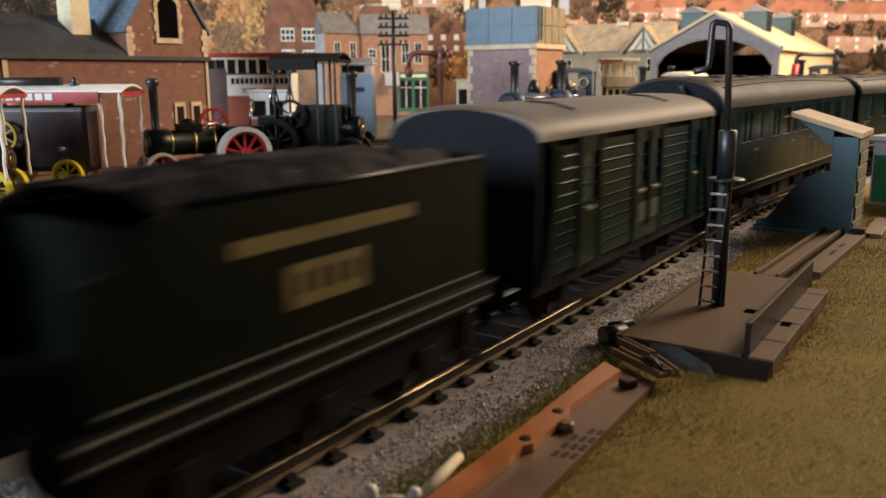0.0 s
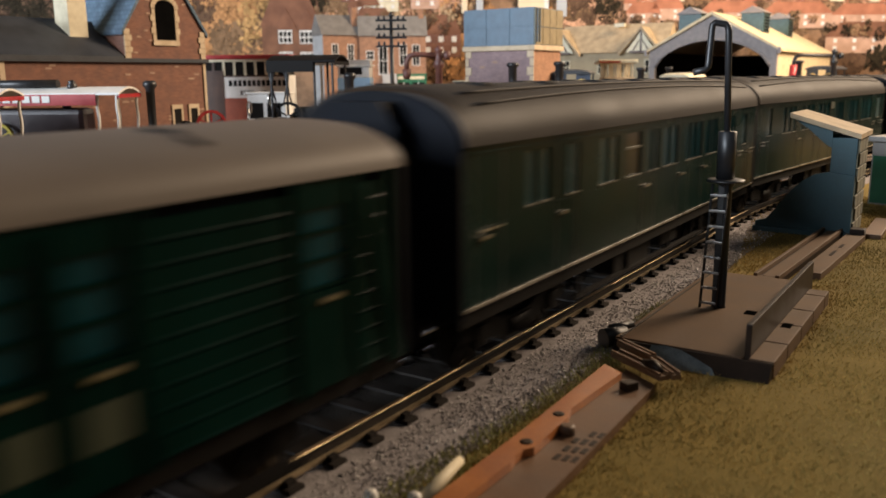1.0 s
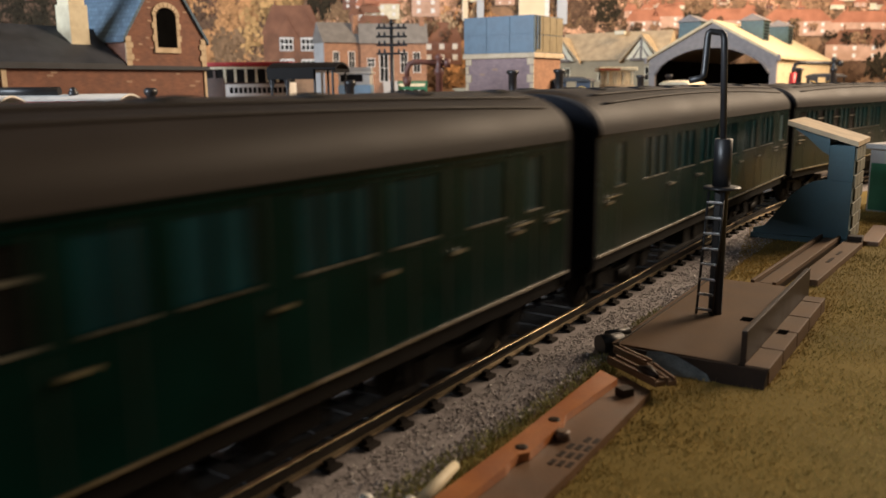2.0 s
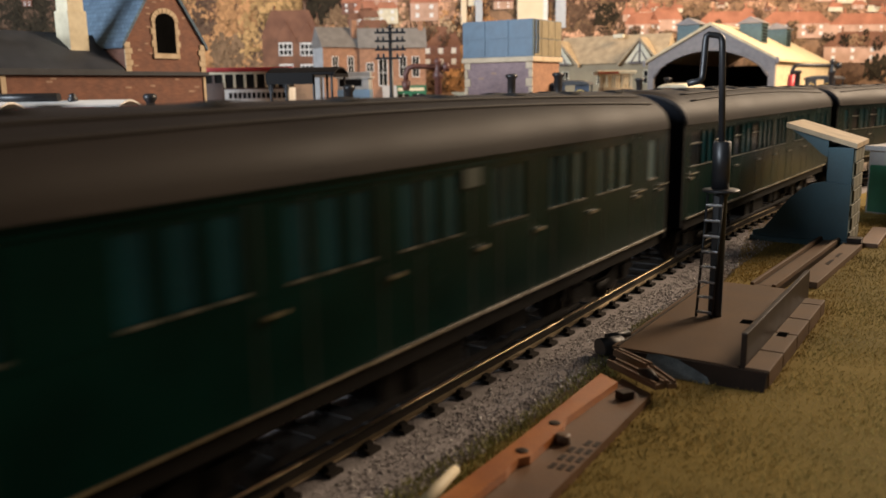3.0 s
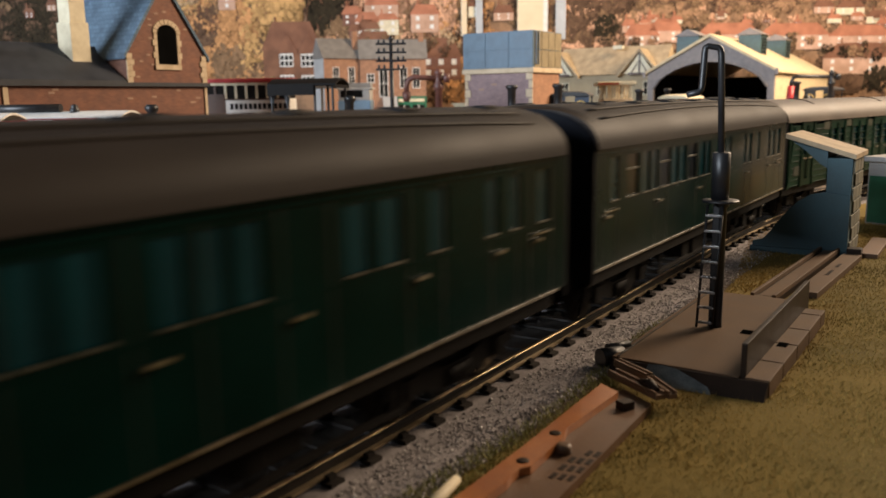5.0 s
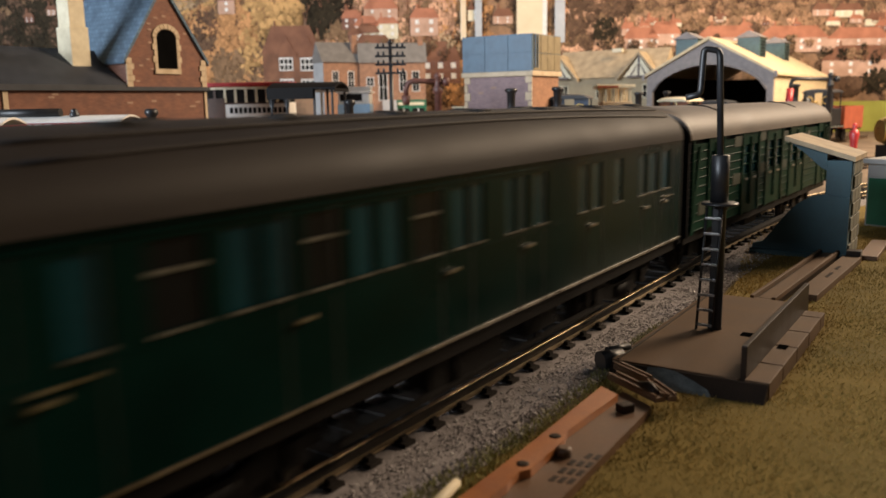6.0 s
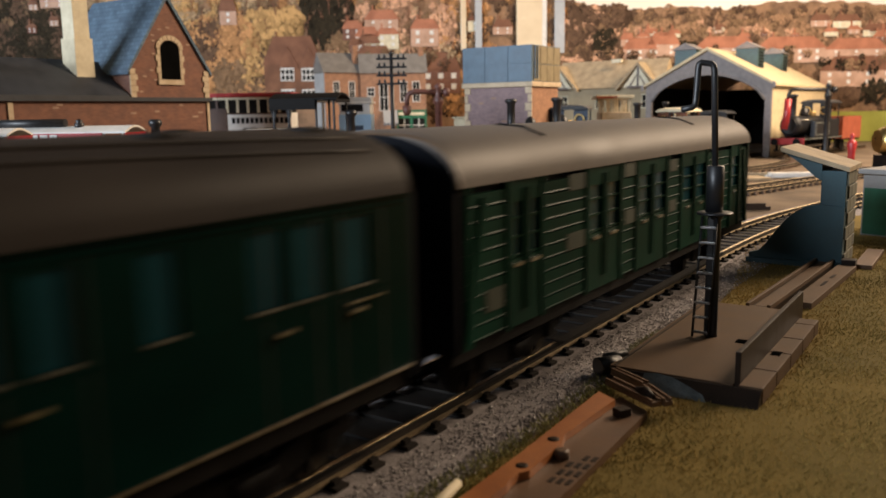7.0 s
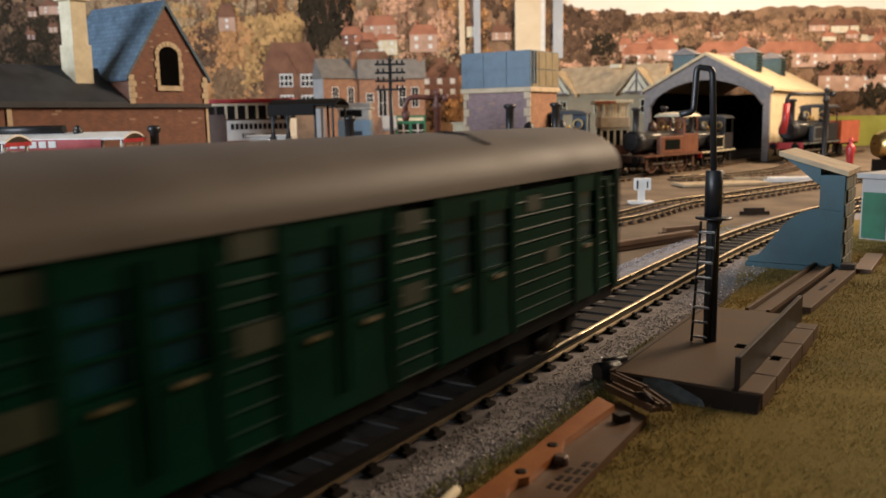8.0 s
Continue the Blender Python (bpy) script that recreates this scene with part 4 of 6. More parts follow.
TILES = brick_paper("blue_slate_paper", (0.13, 0.20, 0.27), (0.09, 0.145, 0.20), (0.45, 0.45, 0.5), 1, 0.0036, 0.0030)
BRICK_PALE = paint("pale_brick", (0.40, 0.26, 0.18), (0.30, 0.19, 0.14), 0.8, 0, 200, 0.1)
WHITE = paint("white_enamel", (0.78, 0.76, 0.72), (0.66, 0.63, 0.58), 0.45, 0, 120, 0.03)
RED = paint("red_enamel", (0.42, 0.035, 0.035), (0.30, 0.02, 0.022), 0.35, 0, 120, 0.03)
MAROON = paint("maroon_enamel", (0.022, 0.007, 0.008), (0.012, 0.004, 0.005), 0.35, 0, 120, 0.03)
YELLOW = paint("yellow_enamel", (0.62, 0.50, 0.03), (0.48, 0.37, 0.02), 0.4, 0, 120, 0.03)
PIPE = paint("red_brown_iron", (0.15, 0.058, 0.042), (0.09, 0.035, 0.028), 0.5, 0, 200, 0.1)
BRASS = paint("brass", (0.60, 0.42, 0.16), (0.42, 0.28, 0.10), 0.3, 1.0, 200, 0.03)
SKYBLUE = paint("pale_blue_enamel", (0.40, 0.60, 0.80), (0.33, 0.52, 0.72), 0.4, 0, 120, 0.03)
LOCOBLUE = paint("locomotive_blue", (0.028, 0.048, 0.085), (0.018, 0.03, 0.055), 0.4, 0, 120, 0.03)
CHESTNUT = paint("chestnut_enamel", (0.17, 0.062, 0.030), (0.11, 0.040, 0.020), 0.45, 0, 120, 0.03)
UMBER = paint("umber_enamel", (0.075, 0.033, 0.017), (0.042, 0.019, 0.010), 0.45, 0, 120, 0.03)
EMERALD = paint("emerald_enamel", (0.02, 0.14, 0.075), (0.012, 0.10, 0.05), 0.5, 0, 120, 0.05)
GREY = paint("pale_grey_card", (0.42, 0.41, 0.40), (0.33, 0.32, 0.31), 0.8, 0, 60, 0.05)


def sash(parent, axis, face, c, z0, wide, high, glass=None, frame=None):
    """A window in a wall: sunken dark pane, frame and bars. face is the wall's plane; the bars stand a little proud of it."""
    glass, frame = glass or DARKROOM, frame or WHITE
    def b(a0, a1, z_0, z_1, d0, d1):
        return (face + d0, a0, z_0, face + d1, a1, z_1) if axis == "x" else (a0, face - d1, z_0, a1, face - d0, z_1)
    pane = boxes("window_pane", glass, parent, b(c - wide / 2, c + wide / 2, z0, z0 + high, 0.05, 0.25))
    t = max(0.5, wide * 0.09)
    boxes("window_frame", frame, pane, b(c - wide / 2 - t, c - wide / 2, z0, z0 + high, 0.05, 0.7), b(c + wide / 2, c + wide / 2 + t, z0, z0 + high, 0.05, 0.7),
          b(c - wide / 2 - t, c + wide / 2 + t, z0 + high, z0 + high + t, 0.05, 0.8), b(c - wide / 2 - t, c + wide / 2 + t, z0 - t, z0, 0.05, 1.0),
          b(c - t / 3, c + t / 3, z0, z0 + high, 0.25, 0.5), b(c - wide / 2, c + wide / 2, z0 + high * 0.5 - t / 3, z0 + high * 0.5 + t / 3, 0.25, 0.5))
    return pane


def engine_shed():
    root = thing("engine_shed", mm(-191, 984, -3.6), "grey stone two-road engine shed with a cream roof", "engine shed")
    w, e, a, d = 72, 83.0, 122.0, 350.0
    bm = bmesh.new()
    arch = [(-65 + 130 * k / 16, 64 + 30 * math.sin(math.pi * k / 16) ** 0.6) for k in range(17)]
    prism(bm, [(-w, 0), (-w, e), (0, a), (w, e), (w, 0), (65, 0)] + arch[::-1] + [(-65, 0)], "y", 0, 6)
    part("front_wall", bm, SHEDGREY, root)
    bm = bmesh.new()
    rim = [(-65 + 130 * k / 16, 64 + 30 * math.sin(math.pi * k / 16) ** 0.6) for k in range(17)]
    tube(bm, [(x, -0.4, z) for x, z in rim], 1.3, 6)
    part("arch_rim", bm, SHEDGREY, root)
    # the rear wall is coloured near black for the shade inside the shed
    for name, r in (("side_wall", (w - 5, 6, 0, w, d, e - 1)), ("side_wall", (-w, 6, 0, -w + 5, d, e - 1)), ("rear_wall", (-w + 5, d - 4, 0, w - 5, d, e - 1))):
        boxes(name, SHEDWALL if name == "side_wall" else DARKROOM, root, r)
    for sx in (-1, 1):
        bm = bmesh.new()
        t = (a - e) / w
        prism(bm, ((0, a - 1), (sx * (w + 5), e - 5 * t - 1), (sx * (w + 5), e - 5 * t + 2), (0, a + 2.5)), "y", -4, d + 3)
        part("roof_slope", bm, SHEDWALL, root, "cream roof slope")
        boxes("barge_board", SHEDGREY, root, (sx * (w + 3) - 1.5, -5, e - 6, sx * (w + 3) + 1.5, -4, e + 1))
    # dark sheets over the inner walls, interior shade put into their colour
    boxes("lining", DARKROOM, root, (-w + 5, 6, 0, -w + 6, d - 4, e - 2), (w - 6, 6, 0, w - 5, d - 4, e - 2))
    for x, y in ((26, 90), (26, 230), (-30, 30)):
        z = a - abs(x) * (a - e) / w - 5
        bm = bmesh.new()
        box(bm, x - 13, y - 16, z - 8, x + 13, y + 16, z + 24, 0.5)
        vent = part("roof_vent", bm, VENT, root, "teal louvred roof vent")
        bm = bmesh.new()
        prism(bm, ((x - 16, z + 23), (x + 16, z + 23), (x, z + 31)), "y", y - 19, y + 19)
        part("vent_cap", bm, SHEDGREY, vent)
        boxes("louvre", END, vent, *[(x + 13, y - 12, z - 1 + 3.6 * k, x + 13.6, y + 12, z + 1.0 + 3.6 * k) for k in range(6)])
    return root


def water_tower():
    root = thing("water_tower", mm(-256, 609, -3.6), "mauve brick water tower with an orange lamplit side and a blue iron tank", "water tower")
    boxes("tower_wall", BRICK_MAUVE, root, (-31, 0, 0, 31, 50, 76))
    # warm lamp light on this side is put into the orange brick colour
    boxes("lamplit_side", BRICK_ORANGE, root, (31, 1, 0, 31.4, 49, 76), label="brick side coloured orange for the warm lamp light")
    boxes("cornice", QUOIN, root, (-33.5, -2.5, 75.5, 33.5, 52, 79.5), bev=0.6)
    boxes("tank", SLATE_BLUE, root, (-32.5, -1.5, 79.5, 32.5, 51, 108.5))
    for k in range(3):
        for j in range(2):
            boxes("tank_plate", SLATE_BLUE, root, (-32 + k * 21.6, -2.0, 80 + j * 14.2, -11 + k * 21.6, -1.5, 93.6 + j * 14.2))
    # tank plates on the lamp side are tinted tan for the same light
    for k in range(4):
        boxes("side_plate", TANK_LIT, root, (32.5, 1 + k * 12.4, 80, 33.0, 12.6 + k * 12.4, 93.4), (32.5, 1 + k * 12.4, 94, 33.0, 12.6 + k * 12.4, 108))
    boxes("ladder", SLATE_BLUE, root, (33.0, 2, 82, 34.0, 3, 108), (33.0, 6, 82, 34.0, 7, 108), bev=0.1)
    for z in range(0, 74, 7):
        for x0, x1 in ((-31.6, -26 - (z // 7 % 2) * 2.5), (26 + (z // 7 % 2) * 2.5, 31.9)):
            boxes("quoin", QUOIN, root, (x0, -0.7, z + 0.3, x1, 0.2, z + 6.6))
    for x, z in ((-18, 62), (4, 47), (-22, 40), (10, 30), (-6, 66)):
        boxes("pale_brick", BRICK_PALE, root, (x, -0.15, z, x + 4.5, 0.0, z + 1.6))
    return root


def left_house():
    """Its long front runs beside the line; x is measured out of the front, y along it."""
    root = thing("goods_office", mm(-379, 409, -3.6), "red brick goods office with slate roofs and a tall gable", "house")
    boxes("wall", BRICK, root, (-75, -260, 0, 0, 0, 67.5))
    boxes("eave_band", SLATE, root, (-1, -262, 66.5, 3.0, 2, 69.0))
    bm = bmesh.new()
    prism(bm, ((0.5, 69.0), (2.5, 69.0), (2.5, 70.0), (-34, 93.5), (-72, 69.0)), "y", -262, -66)
    prism(bm, ((0.4, 69.0), (-34, 93.0), (-72, 69.0)), "y", -66, -50)
    part("low_roof", bm, SLATE, root, "dark slate roof")
    bm = bmesh.new()
    prism(bm, ((-64, 69), (1, 69), (1, 87), (-29, 133), (-33, 133), (-64, 86)), "x", -75, 0.6)
    gable = part("gable_wall", bm, BRICK, root, "brick gable with an arched loft opening")
    for sy in (-1, 1):
        bm = bmesh.new()
        c = -31.5
        prism(bm, ((c, 133.5), (c + sy * 34.5, 83.5), (c + sy * 34.5, 86.5), (c, 137)), "x", -78, 2.2)
        part("gable_roof", bm, TILES, root, "blue slate roof slope")
    bm = bmesh.new()
    pts = [(-39, 81), (-23.5, 81), (-23.5, 101)] + [(-31.25 + 7.75 * math.cos(math.pi * k / 8), 101 + 5.5 * math.sin(math.pi * k / 8)) for k in range(1, 8)] + [(-39, 101)]
    prism(bm, pts, "x", 0.7, 1.0)
    part("loft_opening", bm, PIT, gable)
    boxes("sill", QUOIN, gable, (0.6, -42, 77.5, 2.0, -21, 80.8))
    bm = bmesh.new()
    for k in range(9):
        a0 = math.pi * k / 9 + 0.02
        a1 = math.pi * (k + 1) / 9 - 0.02
        prism(bm, [(-31.25 + r * math.cos(a), 101 + (r - 2.2) * math.sin(a)) for r, a in ((8.0, a0), (11.2, a0), (11.2, a1), (8.0, a1))], "x", 0.6, 1.5)
    for k in range(5):
        for s in (-1, 1):
            w = 2.4 + (k % 2) * 1.2
            y = -31.25 + s * (8.0 + w / 2)
            box(bm, 0.6, y - w / 2, 81 + k * 4, 1.4, y + w / 2, 84.8 + k * 4)
    part("stone_surround", bm, QUOIN, gable, "pale stone window surround")
    for k in range(5):
        for y in (-61.8, -1.2):
            w = 2.0 + (k % 2) * 1.4
            boxes("quoin", QUOIN, root, (0.5, y - w if y > -10 else y - 2.2, 69 + k * 3.7, 1.5, y + 2 if y > -10 else y + w, 72.5 + k * 3.7))
    rng = random.Random(3)
    for k in range(40):
        y, z = rng.uniform(-150, -4), rng.uniform(4, 64)
        boxes("pale_brick", BRICK_PALE, root, (0, y, z, 0.2, y + 3.0 + rng.random() * 2, z + 1.2))
    for k in range(26):
        z = rng.uniform(71, 120)
        half = 29 if z < 86 else 29 * (133 - z) / 47
        y = -31.5 + rng.uniform(-half, half * 0.9)
        if abs(y + 31.5) > 13 or z > 112:
            boxes("pale_brick", BRICK_PALE, gable, (0.6, y, z, 0.85, y + 3.0, z + 1.1))
    for y in (-112, -98, -26, -12):
        boxes("window_pane", DARKROOM, root, (0.05, y - 3, 22, 0.3, y + 3, 36))
        boxes("window_head", QUOIN, root, (0.1, y - 4.5, 36, 1.0, y + 4.5, 38.8), (0.1, y - 4.5, 22, 1.0, y - 3, 36), (0.1, y + 3, 22, 1.0, y + 4.5, 36))
    for r in ((0.1, -1.6, 0, 1.0, 0.4, 66), (0.1, -146, 0, 1.0, -143, 66)):
        boxes("quoin_strip", QUOIN, root, r)
    bm = bmesh.new()
    box(bm, -30, -90, 80, -16, -77, 106, 0.4)
    box(bm, -29, -89, 106, -17, -78, 133, 0.4)
    box(bm, -31, -91, 133, -15, -76, 140, 0.4)
    box(bm, -29.5, -89.5, 140, -16.5, -77.5, 145, 0.4)
    part("chimney", bm, CREAM, root, "tall cream stone chimney")
    bm = bmesh.new()
    box(bm, -30, -165, 80, -18, -152, 112, 0.4)
    part("chimney", bm, CREAM, root)
    return root


def telegraph_pole():
    root = thing("telegraph_pole", at_yard(-34, 560), "black telegraph pole with four cross arms", "telegraph pole")
    bm = bmesh.new()
    tube(bm, ((0, 0, 0), (0, 0, 94)), [1.6, 1.2], 10)
    ringed(bm, ((1.8, 94), (1.6, 95), (0.3, 97)), (0, 0, 0), "z", 10)
    part("pole", bm, BLACK, root)
    for k in range(4):
        z = 74.5 + k * 5.4
        arm = boxes("cross_arm", BLACK, root, (-10, -1.6, z, 10, -0.6, z + 1.3))
        for x in (-8, -4.5, 4.5, 8):
            bm = bmesh.new()
            ringed(bm, ((0.6, 0), (0.9, 0.6), (0.6, 1.4), (0.8, 1.8), (0.3, 2.4)), (x, -1.1, z + 1.3), "z", 8)
            part("insulator", bm, BLACK, arm)
    return root


def water_crane(m, label, material, reach, height, hose):
    root = thing("water_crane", m, label, "water crane")
    bm = bmesh.new()
    ringed(bm, ((5.5, 0), (5.5, 2), (3.2, 4), (2.6, 8), (2.6, height - 12), (3.8, height - 11), (3.8, height - 8), (2.6, height - 6), (2.6, height), (3.4, height + 1), (1.2, height + 4)), (0, 0, 0), "z", 16)
    part("column", bm, material, root)
    bm = bmesh.new()
    tube(bm, ((5.5, 0, height - 3), (-reach + 6, 0, height - 2), (-reach + 2, 0, height - 3.5), (-reach, 0, height - 8), (-reach, 0, height - 13)), 2.0, 10)
    ringed(bm, ((3.4, 4), (3.4, 8.5)), (0, 0, height - 3), "x", 12)
    part("swing_arm", bm, material, root)
    bm = bmesh.new()
    if hose:
        tube(bm, ((-reach, 0, height - 12), (-reach - 1, 0, height - 28), (-reach - 3, 0, height - 44)), 3.6, 10)
        part("hose_bag", bm, RED, root, "red canvas hose")
    else:
        ringed(bm, ((2.0, height - 20), (3.0, height - 18), (3.6, height - 12.6)), (-reach, 0, 0), "z", 12)
        part("spout", bm, material, root)
    return root


def spoked_wheel(parent, x, y, r, wide, spokes, rim, disc):
    bm = bmesh.new()
    wheel_rim(bm, (x, y, r), "y", r, wide, r * 0.16, 28)
    tyre = part("wheel_rim", bm, rim, parent)
    bm = bmesh.new()
    ringed(bm, ((r * 0.22, -wide * 0.7), (r * 0.22, wide * 0.7)), (x, y, r), "y", 12)
    for k in range(spokes):
        box(bm, -r * 0.05, -wide * 0.15, r * 0.1, r * 0.05, wide * 0.15, r * 0.9, 0, Matrix.Translation((x, y, r)) @ Matrix.Rotation(2 * math.pi * k / spokes, 4, "Y"))
    wheel_rim(bm, (x, y, r), "y", r * 0.86, wide * 0.5, r * 0.12, 24)
    part("wheel_spokes", bm, disc, tyre)


def traction_engine(m, label, k, body, wheel, rim, canopy, fascia, front_r=8.0, rear_r=13.0, cx=(-20, 34), cz=45.0, hull=None, rear=None):
    """A road steam engine facing local +x; k scales it."""
    root = thing("traction_engine", m, label, "traction engine", "road steam engines")
    for y in (-11, 11):
        spoked_wheel(root, 0, y * k, rear_r * k, 6 * k, 10, rear or rim, rear or wheel)
    for y in (-8, 8):
        spoked_wheel(root, 40 * k, y * k, front_r * k, 4 * k, 8, rim, wheel)
    bm = bmesh.new()
    ringed(bm, ((6.2 * k, 6 * k), (6.2 * k, 34 * k), (7 * k, 34.5 * k), (7 * k, 44 * k), (6.4 * k, 45 * k), (2.5 * k, 45.2 * k)), (0, 0, 20 * k), "x", 24)
    part("boiler", bm, body, root)
    bm = bmesh.new()
    for d in (12, 22, 33.5):
        ringed(bm, ((6.4 * k, d * k), (6.5 * k, (d + 0.4) * k), (6.4 * k, (d + 0.9) * k)), (0, 0, 20 * k), "x", 24)
    ringed(bm, ((2.6 * k, 45.2 * k), (2.2 * k, 46 * k)), (0, 0, 20 * k), "x", 16)
    part("boiler_band", bm, BRASS, root, "polished brass bands")
    bm = bmesh.new()
    ringed(bm, ((2.4 * k, 25 * k), (1.9 * k, 28 * k), (2.1 * k, 47 * k), (3.2 * k, 48.5 * k), (3.2 * k, 50 * k), (2.2 * k, 51 * k)), (40 * k, 0, 0), "z", 16)
    part("chimney", bm, BLACK, root)
    bm = bmesh.new()
    box(bm, -12 * k, -8 * k, 9 * k, 8 * k, 8 * k, 27 * k, 0.6)
    box(bm, -20 * k, -7 * k, 6 * k, -12 * k, 7 * k, 20 * k, 0.6)
    part("firebox", bm, body, root)
    bm = bmesh.new()
    ringed(bm, ((3.2 * k, 26 * k), (3.2 * k, 30 * k), (1.5 * k, 31.5 * k)), (24 * k, 0, 0), "z", 14)
    box(bm, 18 * k, -3.4 * k, 25.5 * k, 30 * k, 3.4 * k, 29 * k, 0.5)
    part("cylinder_block", bm, SOOT, root)
    bm = bmesh.new()
    wheel_rim(bm, (8 * k, -9.8 * k, 28 * k), "y", 8 * k, 1.6 * k, 1.4 * k, 28)
    for q in range(6):
        box(bm, -0.4 * k, -0.4 * k, 0, 0.4 * k, 0.4 * k, 7.4 * k, 0, Matrix.Translation((8 * k, -9.8 * k, 28 * k)) @ Matrix.Rotation(q * math.pi / 3, 4, "Y"))
    part("flywheel", bm, wheel, root)
    bm = bmesh.new()
    tube(bm, ((8 * k, -10.5 * k, 28 * k), (8 * k, 9 * k, 28 * k)), 0.9 * k, 8)
    part("crankshaft", bm, STEEL, root)
    bm = bmesh.new()
    tube(bm, ((9 * k, -2.5 * k, 28.6 * k), (22 * k, -2.5 * k, 27.6 * k)), 0.6 * k, 6)
    part("connecting_rod", bm, STEEL, root)
    bm = bmesh.new()
    wheel_rim(bm, (45.3 * k, 0, 20 * k), "x", 4.6 * k, 0.6 * k, 0.9 * k, 22)
    part("smokebox_ring", bm, STEEL, root, "bright steel ring on the smokebox")
    bm = bmesh.new()
    tube(bm, ((-6 * k, 4 * k, 27 * k), (-7 * k, 4 * k, 37 * k)), 0.5 * k, 6)
    wheel_rim(bm, (-7.4 * k, 4 * k, 37 * k), "x", 3.4 * k, 0.6 * k, 0.6 * k, 16)
    part("steering_wheel", bm, STEEL, root)
    boxes("front_axle", body, root, (38 * k, -8 * k, 6 * k, 42 * k, 8 * k, 9 * k), (38.5 * k, -3 * k, 8 * k, 41.5 * k, 3 * k, 16 * k))
    base, foot = 24.0, 24.0
    if hull:
        base, foot = hull[2], 12.0
        bm = bmesh.new()
        box(bm, hull[0] * k, -6.6 * k, 9 * k, hull[1] * k, 6.6 * k, hull[2] * k, 3.0)
        part("engine_body", bm, body, root)
    if canopy:
        n = 10
        bm = bmesh.new()
        pts = [(-13 * k + 26 * k * i / n, cz * k + 3.0 * k * math.sin(math.pi * i / n)) for i in range(n + 1)]
        prism(bm, pts + [(x, z + 1.0 * k) for x, z in reversed(pts)], "x", cx[0] * k, cx[1] * k)
        roof = part("canopy", bm, canopy, root)
        boxes("fascia", fascia, roof, (cx[0] * k, -13.3 * k, (cz - 5) * k, (cx[1] - 12) * k, -12.9 * k, (cz + 0.4) * k), (cx[1] * k - 0.5, -12.9 * k, (cz - 1.5) * k, cx[1] * k, 12.9 * k, (cz + 0.4) * k))
        for x in (cx[0] + 2, cx[0] + 12, cx[1] - 12, cx[1] - 2) if fascia is RED else (cx[0] + 2, cx[1] - 12, cx[1] - 2):
            for y in (-11.5, 11.5):
                bm = bmesh.new()
                twist = 0.22 if fascia is RED else 0.0
                pts = [(x * k + twist * k * math.cos(i * 1.2), y * k + twist * k * math.sin(i * 1.2), (foot + (cz - foot + 0.5) * i / 16) * k) for i in range(17)]
                tube(bm, pts, 0.75 * k, 6)
                if not twist and x == cx[0] + 2:
                    for f in (-1, 1):
                        tube(bm, ((x * k - 2.6 * k, y * k, ((cz + base) / 2 - (cz - base) / 2 * f) * k), (x * k + 2.6 * k, y * k, ((cz + base) / 2 + (cz - base) / 2 * f) * k)), 0.5 * k, 6)
                part("twisted_post", bm, WHITE if fascia is RED else BLACK, root)
    return root


